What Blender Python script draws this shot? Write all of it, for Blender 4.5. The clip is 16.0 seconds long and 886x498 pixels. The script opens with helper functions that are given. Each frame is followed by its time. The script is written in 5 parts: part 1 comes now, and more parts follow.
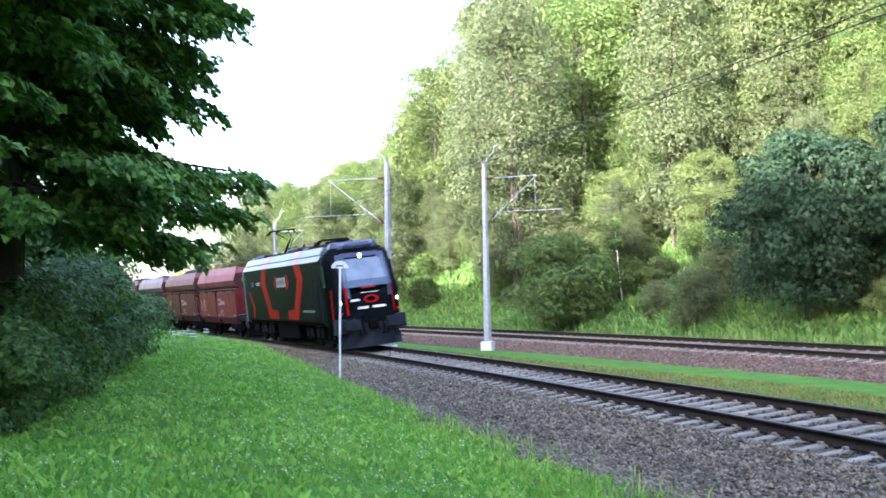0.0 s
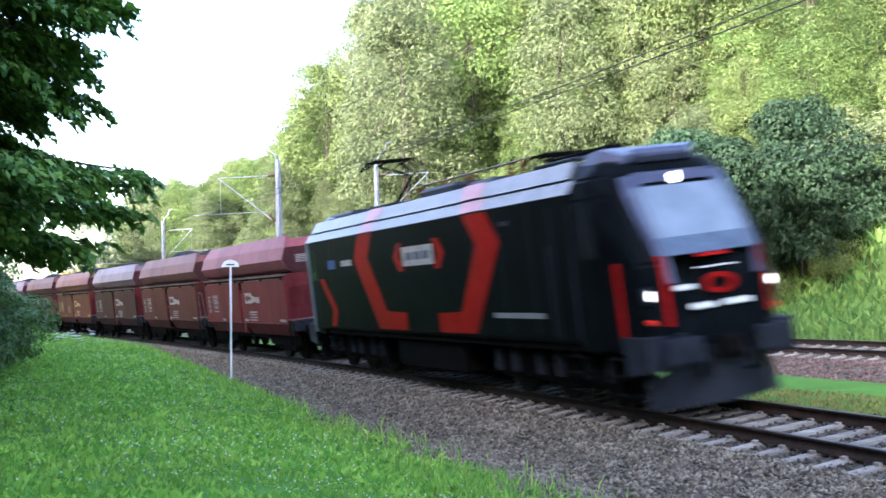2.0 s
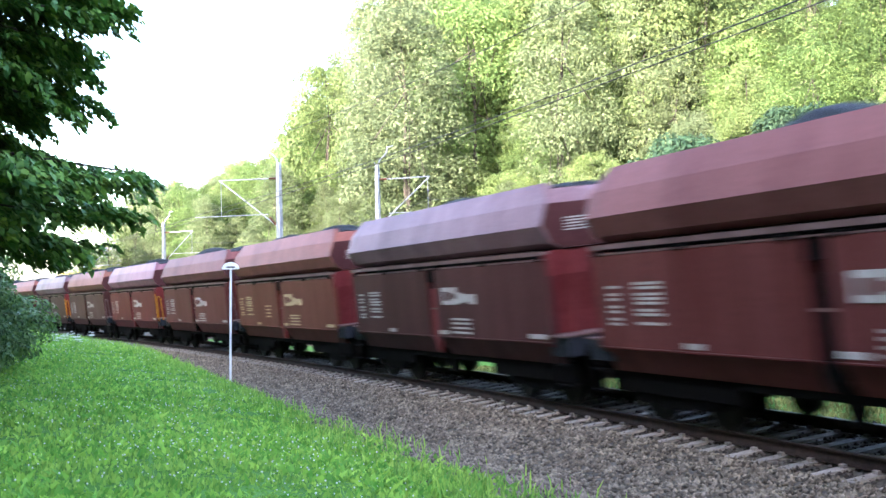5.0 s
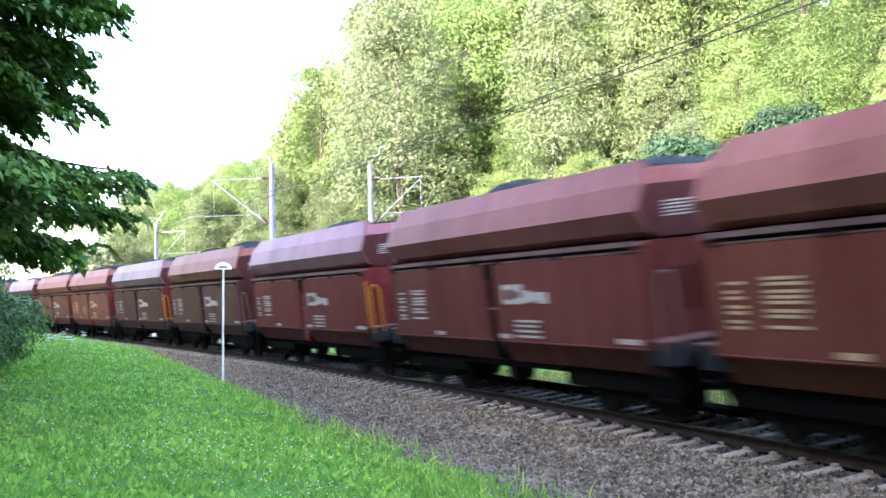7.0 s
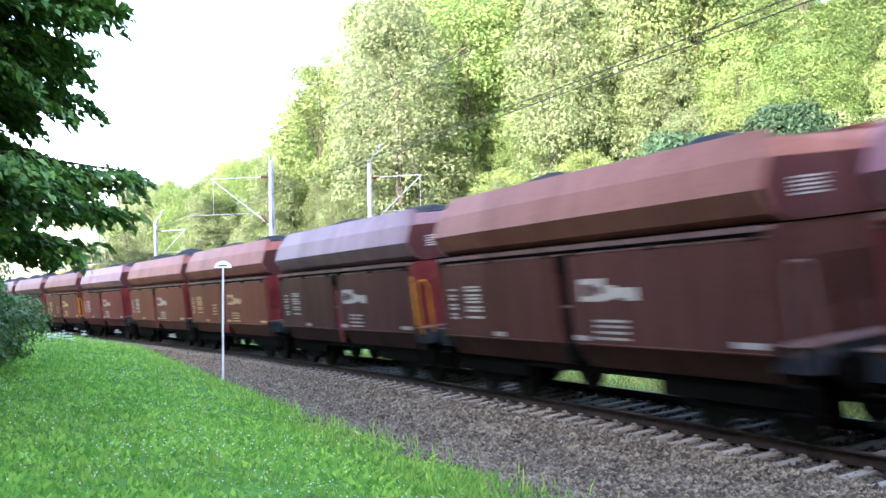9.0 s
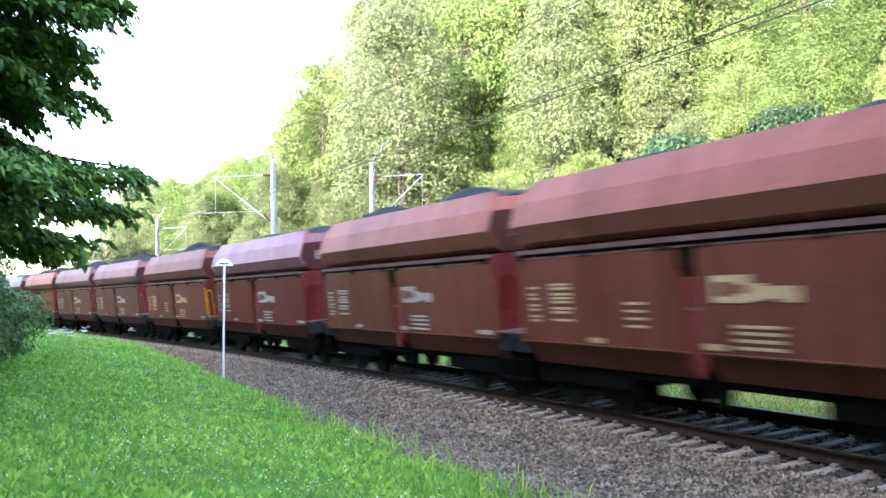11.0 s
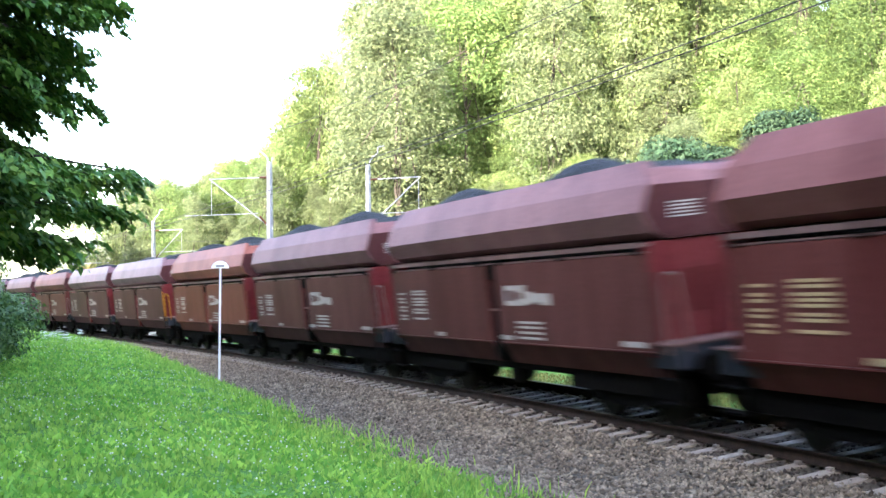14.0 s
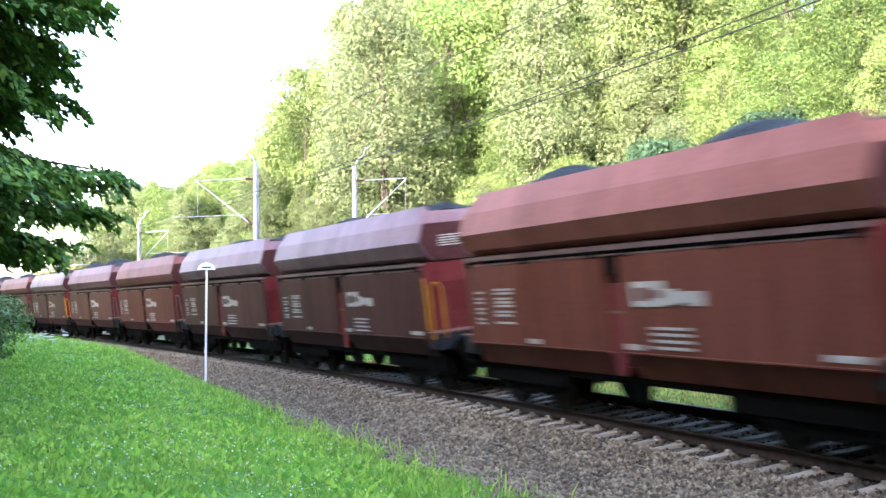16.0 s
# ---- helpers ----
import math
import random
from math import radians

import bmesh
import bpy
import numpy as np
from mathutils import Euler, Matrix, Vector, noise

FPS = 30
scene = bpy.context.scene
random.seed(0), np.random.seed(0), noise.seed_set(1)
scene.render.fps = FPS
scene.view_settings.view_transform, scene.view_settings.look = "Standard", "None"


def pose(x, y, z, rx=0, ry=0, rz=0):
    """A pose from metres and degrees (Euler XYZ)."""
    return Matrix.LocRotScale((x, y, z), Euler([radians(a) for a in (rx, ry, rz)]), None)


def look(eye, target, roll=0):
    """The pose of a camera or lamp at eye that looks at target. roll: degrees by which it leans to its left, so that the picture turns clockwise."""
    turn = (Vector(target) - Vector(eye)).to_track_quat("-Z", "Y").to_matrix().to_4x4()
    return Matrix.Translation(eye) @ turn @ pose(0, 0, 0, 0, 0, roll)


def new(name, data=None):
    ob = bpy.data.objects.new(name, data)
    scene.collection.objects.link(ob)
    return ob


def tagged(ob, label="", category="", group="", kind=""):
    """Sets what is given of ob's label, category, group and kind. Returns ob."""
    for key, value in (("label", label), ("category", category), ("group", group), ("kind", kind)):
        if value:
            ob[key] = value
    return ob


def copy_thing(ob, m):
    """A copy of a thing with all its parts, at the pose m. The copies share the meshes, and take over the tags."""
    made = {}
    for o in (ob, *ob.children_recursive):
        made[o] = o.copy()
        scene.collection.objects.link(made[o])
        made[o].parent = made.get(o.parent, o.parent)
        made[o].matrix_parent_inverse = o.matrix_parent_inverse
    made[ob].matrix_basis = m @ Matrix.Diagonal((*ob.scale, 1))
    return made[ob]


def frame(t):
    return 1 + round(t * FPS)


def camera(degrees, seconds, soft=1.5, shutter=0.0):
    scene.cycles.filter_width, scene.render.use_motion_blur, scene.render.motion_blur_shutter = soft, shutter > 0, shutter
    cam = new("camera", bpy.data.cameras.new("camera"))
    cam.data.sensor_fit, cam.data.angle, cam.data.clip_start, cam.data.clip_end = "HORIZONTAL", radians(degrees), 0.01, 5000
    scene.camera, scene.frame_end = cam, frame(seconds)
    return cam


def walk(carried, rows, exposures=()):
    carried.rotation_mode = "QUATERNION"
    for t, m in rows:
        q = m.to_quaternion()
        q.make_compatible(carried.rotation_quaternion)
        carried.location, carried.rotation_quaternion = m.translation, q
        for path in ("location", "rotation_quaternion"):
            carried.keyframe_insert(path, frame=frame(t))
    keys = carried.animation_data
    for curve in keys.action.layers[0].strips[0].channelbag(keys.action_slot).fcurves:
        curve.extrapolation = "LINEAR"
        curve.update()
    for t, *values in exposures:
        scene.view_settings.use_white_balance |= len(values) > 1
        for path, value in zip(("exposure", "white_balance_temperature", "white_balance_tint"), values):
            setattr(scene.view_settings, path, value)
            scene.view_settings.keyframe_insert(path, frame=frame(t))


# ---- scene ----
EYE_Z = 2.03
TURNS = [
    (0, 0.00, 2.53, -1.16),
    (0.5, -1.08, 2.04, -1.14),
    (1, -2.87, 1.84, -1.79),
    (1.5, -4.46, 1.94, -1.89),
    (2, -5.60, 2.25, -1.82),
    (2.5, -6.03, 2.32, -1.97),
    (3, -5.92, 2.34, -1.56),
    (3.5, -5.82, 2.46, -1.10),
    (4, -5.50, 2.51, -1.26),
    (6.5, -5.78, 2.39, -1.50),
    (7, -5.96, 2.46, -1.34),
    (7.5, -5.87, 2.40, -1.67),
    (8, -5.80, 2.46, -1.66),
    (8.5, -5.91, 2.38, -1.62),
    (11, -5.90, 2.35, -0.99),
    (11.5, -5.95, 2.34, -0.89),
    (12, -6.11, 2.34, -0.76),
    (12.5, -6.18, 2.34, -0.89),
    (13, -6.19, 2.35, -0.95),
    (13.5, -6.13, 2.36, -0.95),
    (14, -6.10, 2.49, -0.89),
    (14.5, -6.15, 2.59, -1.00),
    (15, -6.32, 2.56, -1.10),
    (15.5, -6.40, 2.53, -1.04),
    (16, -6.79, 2.54, -0.99),
]


def cam_pose(yaw, pitch, roll):
    return pose(0, 0, EYE_Z, 90 + pitch, 0, yaw) @ pose(0, 0, 0, 0, 0, roll)


cam = camera(43.95, 16.0, soft=1.5, shutter=0.9)
walk(cam, [(t, cam_pose(y, p, r)) for t, y, p, r in TURNS], exposures=((0, 3.48, 5900, 18), (2.4, 3.46, 5900, 18), (3.2, 3.76, 5950, 19), (7, 3.96, 6000, 19), (16, 4.03, 6350, 18)))

# ---- light: low sun from behind the camera, over the wooded slope there ----
SUN_AZ, SUN_EL = 215.0, 17.3
world = bpy.data.worlds.new("sky")
scene.world = world
world.use_nodes = True
wn = world.node_tree
sky = wn.nodes.new("ShaderNodeTexSky")
sky.sky_type = "NISHITA"
sky.sun_disc = False
sky.sun_elevation, sky.sun_rotation = radians(SUN_EL), radians(SUN_AZ)
sky.air_density, sky.dust_density, sky.ozone_density = 1.0, 3.0, 1.0
wn.links.new(sky.outputs[0], wn.nodes["Background"].inputs[0])
wn.nodes["Background"].inputs[1].default_value = 0.15
sun_dir = Vector((math.sin(radians(SUN_AZ)) * math.cos(radians(SUN_EL)), math.cos(radians(SUN_AZ)) * math.cos(radians(SUN_EL)), math.sin(radians(SUN_EL))))
sun = new("sun", bpy.data.lights.new("sun", "SUN"))
sun.data.energy, sun.data.angle, sun.data.color = 3.2, radians(0.5), (1.0, 0.93, 0.8)
sun.matrix_world = look(sun_dir * 400, (0, 0, 0))


# ---- materials ----
def mat(name, c1, c2, rough=0.6, metal=0.0, scale=8.0, bump=0.2, bump_scale=None, fine=None, rnd=0.0, island=0.0, trans=0.0, streak=False, coat=0.0, spec=0.12, ior=1.5):
    """Two-scale noise colour between c1 and c2, with bump; rnd and island vary value per object and per piece."""
    m = bpy.data.materials.new(name)
    m.use_nodes = True
    nt = m.node_tree
    N, K = nt.nodes, nt.links
    b = N["Principled BSDF"]
    tc = N.new("ShaderNodeTexCoord")
    mp = N.new("ShaderNodeMapping")
    K.new(tc.outputs["Object"], mp.inputs[0])
    if streak:
        mp.inputs["Scale"].default_value = (1, 1, 0.12)
    n1 = N.new("ShaderNodeTexNoise")
    n1.inputs["Scale"].default_value, n1.inputs["Detail"].default_value, n1.inputs["Roughness"].default_value = scale, 6, 0.65
    K.new(mp.outputs[0], n1.inputs["Vector"])
    ramp = N.new("ShaderNodeValToRGB")
    ramp.color_ramp.elements[0].position, ramp.color_ramp.elements[1].position = 0.32, 0.68
    ramp.color_ramp.elements[0].color, ramp.color_ramp.elements[1].color = (*c1, 1), (*c2, 1)
    K.new(n1.outputs["Fac"], ramp.inputs[0])
    col = ramp.outputs[0]
    n2 = N.new("ShaderNodeTexNoise")
    n2.inputs["Scale"].default_value, n2.inputs["Detail"].default_value = fine or scale * 9, 3
    K.new(tc.outputs["Object"], n2.inputs["Vector"])
    hsv = N.new("ShaderNodeHueSaturation")
    K.new(col, hsv.inputs["Color"])
    mr = N.new("ShaderNodeMapRange")
    mr.inputs[3].default_value, mr.inputs[4].default_value = 0.7, 1.3
    K.new(n2.outputs["Fac"], mr.inputs[0])
    val = mr.outputs[0]
    for amount, node, sock in ((rnd, "ShaderNodeObjectInfo", "Random"), (island, "ShaderNodeNewGeometry", "Random Per Island")):
        if amount:
            o = N.new(node)
            r2 = N.new("ShaderNodeMapRange")
            r2.inputs[3].default_value, r2.inputs[4].default_value = 1 - amount, 1 + amount
            K.new(o.outputs[sock], r2.inputs[0])
            mu = N.new("ShaderNodeMath")
            mu.operation = "MULTIPLY"
            K.new(val, mu.inputs[0])
            K.new(r2.outputs[0], mu.inputs[1])
            val = mu.outputs[0]
            h2 = N.new("ShaderNodeMapRange")
            if trans:
                h2.inputs[3].default_value, h2.inputs[4].default_value = 0.5 + amount * 0.07, 0.5 - amount * 0.07
                K.new(o.outputs[sock], h2.inputs[0])
                K.new(h2.outputs[0], hsv.inputs["Hue"])
    K.new(val, hsv.inputs["Value"])
    K.new(hsv.outputs[0], b.inputs["Base Color"])
    b.inputs["Roughness"].default_value, b.inputs["Metallic"].default_value = rough, metal
    b.inputs["Coat Weight"].default_value = coat
    b.inputs["Specular IOR Level"].default_value = spec
    b.inputs["IOR"].default_value = ior
    if bump:
        bp = N.new("ShaderNodeBump")
        bp.inputs["Strength"].default_value, bp.inputs["Distance"].default_value = bump, 0.02
        n3 = n2
        if bump_scale:
            n3 = N.new("ShaderNodeTexNoise")
            n3.inputs["Scale"].default_value = bump_scale
            K.new(tc.outputs["Object"], n3.inputs["Vector"])
        K.new(n3.outputs["Fac"], bp.inputs["Height"])
        K.new(bp.outputs[0], b.inputs["Normal"])
    if trans:
        tr = N.new("ShaderNodeBsdfTranslucent")
        K.new(hsv.outputs[0], tr.inputs[0])
        mx = N.new("ShaderNodeMixShader")
        mx.inputs[0].default_value = trans
        K.new(b.outputs[0], mx.inputs[1])
        K.new(tr.outputs[0], mx.inputs[2])
        K.new(mx.outputs[0], N["Material Output"].inputs[0])
    return m


def glow(name, c, strength):
    m = bpy.data.materials.new(name)
    m.use_nodes = True
    b = m.node_tree.nodes["Principled BSDF"]
    b.inputs["Base Color"].default_value = (0.8, 0.8, 0.8, 1)
    b.inputs["Emission Color"].default_value, b.inputs["Emission Strength"].default_value = (*c, 1), strength
    return m


M_TURF = mat("turf", (0.048, 0.12, 0.016), (0.08, 0.192, 0.028), 0.9, scale=1.2, fine=30, bump=0.6)
M_BANK = mat("bank_soil", (0.035, 0.06, 0.015), (0.09, 0.13, 0.04), 0.95, scale=0.4, fine=9, bump=0.8)
M_BLADE = mat("grass_blade", (0.1681, 0.3288, 0.05089), (0.2641, 0.4203, 0.08222), 0.55, scale=0.5, fine=4, bump=0, island=0.3, trans=0.5)
M_HERB = mat("broad_herb_leaf", (0.1538, 0.3436, 0.04496), (0.2603, 0.458, 0.08092), 0.5, scale=0.7, fine=5, bump=0, island=0.35, trans=0.45)
M_TALL = mat("tall_grass", (0.08855, 0.1707, 0.04428), (0.1518, 0.253, 0.0759), 0.6, scale=0.4, fine=3, bump=0, island=0.35, trans=0.3)
M_HAY = mat("dry_grass", (0.17, 0.14, 0.05), (0.25, 0.2, 0.08), 0.7, scale=0.2, fine=2, bump=0, island=0.3, trans=0.2)
M_CARPET = mat("low_leafy_green", (0.0966, 0.2016, 0.05184), (0.1725, 0.288, 0.08064), 0.6, scale=0.3, fine=3, bump=0, island=0.35, trans=0.45)
M_FLOWER = mat("clover_flower", (0.5712, 0.5712, 0.5386), (0.6936, 0.6936, 0.6528), 0.7, scale=20, bump=0)
M_BALLAST = mat("ballast_bed", (0.03869, 0.03328, 0.02583), (0.1161, 0.1019, 0.08037), 0.95, scale=9, fine=45, bump=1.0)
M_STRIP = mat("dull_grass_blade", (0.152, 0.158, 0.0468), (0.228, 0.2106, 0.072), 0.6, scale=0.5, fine=4, bump=0, island=0.35, trans=0.35)
M_STONE = mat("ballast_stone", (0.09228, 0.0735, 0.05322), (0.1948, 0.1628, 0.1212), 0.9, scale=3, fine=40, bump=0.3, island=0.6)
# stones between the rails, darkened to stand for the shade under the train
M_STONEDARK = mat("shaded_ballast_stone", (0.04, 0.032, 0.027), (0.085, 0.07, 0.06), 0.85, scale=3, fine=40, bump=0.3, island=0.5)
M_STONE2 = mat("reddish_ballast_stone", (0.09072, 0.05544, 0.04838), (0.1714, 0.1159, 0.1008), 0.9, scale=3, fine=40, bump=0.3, island=0.5)
M_SAND = mat("sandy_verge", (0.25, 0.17, 0.10), (0.36, 0.30, 0.2), 0.95, scale=2, fine=40, bump=0.6)
M_SLEEPER = mat("concrete_sleeper", (0.1648, 0.1432, 0.1213), (0.2947, 0.2688, 0.2384), 0.9, scale=5, fine=60, bump=0.3, rnd=0.15)
M_RAIL = mat("rusty_rail", (0.0132, 0.0084, 0.0066), (0.03, 0.0192, 0.0144), 0.8, scale=6, bump=0.3)
M_HEAD = mat("worn_rail_head", (0.035, 0.028, 0.0259), (0.07, 0.0581, 0.0539), 0.45, 0.3, scale=4, bump=0.05)
M_GALV = mat("galvanised_steel", (0.2016, 0.2196, 0.252), (0.3024, 0.324, 0.3672), 0.5, 0.1, scale=6, bump=0.1)
M_CONC = mat("pale_concrete", (0.4, 0.39, 0.37), (0.55, 0.54, 0.5), 0.9, scale=5, bump=0.4)
M_WIRE = mat("dark_wire", (0.03, 0.03, 0.035), (0.05, 0.05, 0.05), 0.6, scale=6, bump=0)
M_WHITE = mat("white_paint", (0.527, 0.544, 0.561), (0.663, 0.68, 0.697), 0.5, scale=5, bump=0.05)
M_DIRTYWHITE = mat("worn_white_lettering", (0.2066, 0.1989, 0.1913), (0.3519, 0.3443, 0.329), 0.6, scale=5, bump=0.05)
M_DULLYELLOW = mat("worn_cream_lettering", (0.27, 0.2, 0.11), (0.4, 0.32, 0.19), 0.6, scale=5, bump=0.05)
# blacker than real paint: includes the deep shade below the wagons
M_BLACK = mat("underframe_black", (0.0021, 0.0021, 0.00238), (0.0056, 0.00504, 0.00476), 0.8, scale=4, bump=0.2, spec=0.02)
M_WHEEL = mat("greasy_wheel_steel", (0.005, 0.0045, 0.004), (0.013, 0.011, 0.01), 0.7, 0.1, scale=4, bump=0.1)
M_COAL = mat("coal", (0.0024, 0.0024, 0.0027), (0.0072, 0.0072, 0.0084), 0.7, scale=8, fine=40, bump=1.0)
M_ORANGE = mat("orange_handrail_paint", (0.2475, 0.09, 0.009), (0.315, 0.144, 0.018), 0.5, scale=4, bump=0.05)
M_LOCO = mat("black_green_loco_paint", (0.002304, 0.003076, 0.004381), (0.004096, 0.005537, 0.006845), 0.35, scale=1.5, bump=0.02, coat=0.0, spec=0.012)
M_LOCORED = mat("signal_red_paint", (0.1836, 0.00459, 0.004284), (0.2326, 0.007344, 0.006426), 0.4, scale=2, bump=0.02, ior=1.2)
M_LOCOGREY = mat("blue_grey_roof_paint", (0.03713, 0.04437, 0.08041), (0.05572, 0.06525, 0.1133), 0.3, scale=2, bump=0.03)
M_LOCOBLUE = mat("dull_blue_paint", (0.01, 0.03, 0.12), (0.02, 0.05, 0.18), 0.4, scale=2, bump=0.02)
M_SHOULDERRED = mat("faded_pink_red_paint", (0.3, 0.15, 0.18), (0.38, 0.2, 0.23), 0.4, scale=2, bump=0.02)
M_LOCOSILVER = mat("silver_roof_paint", (0.1566, 0.1612, 0.1842), (0.2026, 0.2073, 0.2349), 0.35, 0.1, scale=2, bump=0.03)
M_DARKGREY = mat("buffer_grey_paint", (0.0078, 0.00945, 0.0153), (0.0169, 0.0196, 0.0306), 0.5, scale=3, bump=0.1)
# pale blue base colour paints the reflected sky onto the glass
M_SCREEN = mat("windscreen_sky_glass", (0.0595, 0.0765, 0.1062), (0.102, 0.1275, 0.1658), 0.04, scale=0.5, fine=1, bump=0, coat=1.0, spec=1.0)
M_DARKBAND = mat("darker_glass_band", (0.03, 0.045, 0.075), (0.05, 0.07, 0.11), 0.1, scale=1, bump=0, coat=1.0)
M_DARKGLASS = mat("dark_window_glass", (0.01, 0.012, 0.014), (0.015, 0.017, 0.02), 0.05, scale=1, bump=0, coat=0.2, ior=1.2)
M_LAMP = glow("headlight_glow", (1.0, 0.93, 0.8), 0.7)
M_REDLAMP = mat("red_lamp_lens", (0.5, 0.02, 0.015), (0.6, 0.03, 0.02), 0.2, scale=3, bump=0)
M_COPPER = mat("brown_insulator", (0.048, 0.016, 0.008), (0.08, 0.028, 0.012), 0.3, scale=4, bump=0)
M_BARK = mat("bark", (0.025, 0.02, 0.015), (0.07, 0.06, 0.05), 0.95, scale=6, bump=0.8, streak=True)
M_BIRCH = mat("pale_birch_bark", (0.3, 0.29, 0.26), (0.6, 0.58, 0.54), 0.85, scale=5, bump=0.4)
M_LEAF = mat("broad_leaf", (0.06651, 0.1134, 0.03272), (0.1227, 0.1769, 0.05376), 0.55, scale=0.35, fine=3, bump=0, rnd=0.3, island=0.22, trans=0.45)
M_LEAF2 = mat("yellow_green_leaf", (0.08974, 0.1313, 0.04024), (0.1436, 0.1822, 0.06708), 0.55, scale=0.35, fine=3, bump=0, rnd=0.3, island=0.22, trans=0.45)
M_LEAF3 = mat("grey_green_leaf", (0.08858, 0.1176, 0.05182), (0.1354, 0.163, 0.08061), 0.55, scale=0.35, fine=3, bump=0, rnd=0.25, island=0.22, trans=0.45)
# grey-green leaf, darkened so the willow looks shaded
M_WILLOW = mat("grey_green_willow_leaf", (0.02018, 0.04493, 0.02211), (0.03498, 0.06318, 0.03159), 0.6, scale=0.35, fine=3, bump=0, rnd=0.2, island=0.25, trans=0.35)
M_UNDER = mat("undergrowth_leaf", (0.05356, 0.1109, 0.02322), (0.1035, 0.1875, 0.04223), 0.55, scale=0.8, fine=5, bump=0, island=0.4, trans=0.35, spec=0.3)
M_DARKLEAF = mat("dark_lime_leaf", (0.0488, 0.1253, 0.01807), (0.1084, 0.2277, 0.03356), 0.6, scale=0.6, fine=4, bump=0, island=0.4, trans=0.25, spec=0.3)

# ---- the line of the track: a gentle curve, s along it, u to the camera's side of it ----
X0, Y0, TH0, K0, K1, CANT = 4.567, 22.759, -1.2723, -0.00282, -0.00003, 0.098
S = np.arange(-700.0, 400.0, 0.5)
kap = np.where(S < -90, 0.0, K0 + K1 * np.clip(S, -90, 12))
TH = np.cumsum(kap) * 0.5
TH += TH0 - TH[np.searchsorted(S, 0)]
CX, CY = np.cumsum(np.cos(TH)) * 0.5, np.cumsum(np.sin(TH)) * 0.5
i0 = np.searchsorted(S, 0)
CX, CY = CX - CX[i0] + X0, CY - CY[i0] + Y0


def at(s, u=0.0):
    th = np.interp(s, S, TH)
    return np.interp(s, S, CX) + u * np.sin(th), np.interp(s, S, CY) - u * np.cos(th), th


def track_pose(s, u=0.0, z=0.0, cant=CANT):
    """Pose of a thing on the canted track: x along the travel, y away from the camera, z up."""
    x, y, th = at(s, 0)
    m = Matrix.Translation((x, y, z)) @ Matrix.Rotation(th, 4, "Z") @ Matrix.Rotation(cant, 4, "X")
    return m @ Matrix.Translation((0, -u, 0))


def second(s):
    """Offset of the second track from the first."""
    return -(12.8 + 0.048 * np.clip(s, -110, 60))


def hill_top(s):
    return np.interp(s, [-260, -190, -150, -120, -95, -75, 100], [5, 8, 8, 10, 17, 25, 30])


def along(x, y):
    """Place along the track and offset from it of plan points."""
    x, y = np.atleast_1d(np.asarray(x, float)), np.atleast_1d(np.asarray(y, float))
    best = np.full(x.shape, 1e9)
    si = np.zeros(x.shape, int)
    for k in range(0, len(S), 4):
        d = (x - CX[k]) ** 2 + (y - CY[k]) ** 2
        hit = d < best
        best[hit], si[hit] = d[hit], k
    th = TH[si]
    return x, y, S[si], (x - CX[si]) * np.sin(th) - (y - CY[si]) * np.cos(th)


def ground_z(x, y):
    x, y, s, u = along(x, y)
    u2 = second(s)
    near = np.interp(u, [2, 4.4, 5.6, 5.85, 7.0, 9.0, 20, 34, 75, 130], [-0.85, -0.70, -0.40, -0.31, -0.1, 0.25, 0.6, 3, 20, 24])
    near = near + np.interp(s, [-70, -45, -20, -10, 0], [0.6, 0.85, 0.85, 0.45, 0.0]) * np.interp(u, [3.7, 5.1, 8, 14], [0, 1, 0.65, 0])
    b = -(u - u2) - 3.2
    far = np.interp(b, [-6, -2, 0, 2.5, 5], [-0.62, -0.62, -0.3, 0.2, 1.2])
    top = hill_top(s)
    rise = np.where(b > 5, np.minimum(1.2 + (b - 5) * 0.62, np.maximum(top, 1.3)), far)
    z = np.where(u > 0, near, rise)
    wob = np.sin(x * 0.31 + 1.3) * np.cos(y * 0.27) + 0.5 * np.sin(x * 0.83 + y * 0.61)
    return z + wob * np.where(u > 5, 0.05, np.where(b > 4, 0.35, 0.015))


def part(name, bm, material, parent=None, label="", smooth=False):
    me = bpy.data.meshes.new(name)
    bm.to_mesh(me)
    bm.free()
    me.materials.append(material)
    if smooth:
        for f in me.polygons:
            f.use_smooth = True
    ob = new(name, me)
    ob.parent = parent
    if label:
        ob["label"] = label
    return ob


def from_np(name, verts, faces, material, parent=None):
    me = bpy.data.meshes.new(name)
    v, f = np.asarray(verts, np.float32), np.asarray(faces, np.int32)
    me.vertices.add(len(v))
    me.vertices.foreach_set("co", v.ravel())
    n = f.shape[1]
    me.loops.add(f.size)
    me.loops.foreach_set("vertex_index", f.ravel())
    me.polygons.add(len(f))
    me.polygons.foreach_set("loop_start", np.arange(0, f.size, n, dtype=np.int32))
    me.polygons.foreach_set("loop_total", np.full(len(f), n, np.int32))
    me.update(calc_edges=True)
    me.materials.append(material)
    ob = new(name, me)
    ob.parent = parent
    return ob


def box(bm, x0, y0, z0, x1, y1, z1, bevel=0.0):
    r = bmesh.ops.create_cube(bm, size=1, matrix=Matrix.Translation(((x0 + x1) / 2, (y0 + y1) / 2, (z0 + z1) / 2)) @ Matrix.Diagonal((abs(x1 - x0), abs(y1 - y0), abs(z1 - z0), 1)))
    if bevel:
        es = list({e for v in r["verts"] for e in v.link_edges})
        bmesh.ops.bevel(bm, geom=es, offset=bevel, segments=1, affect="EDGES")
    return bm


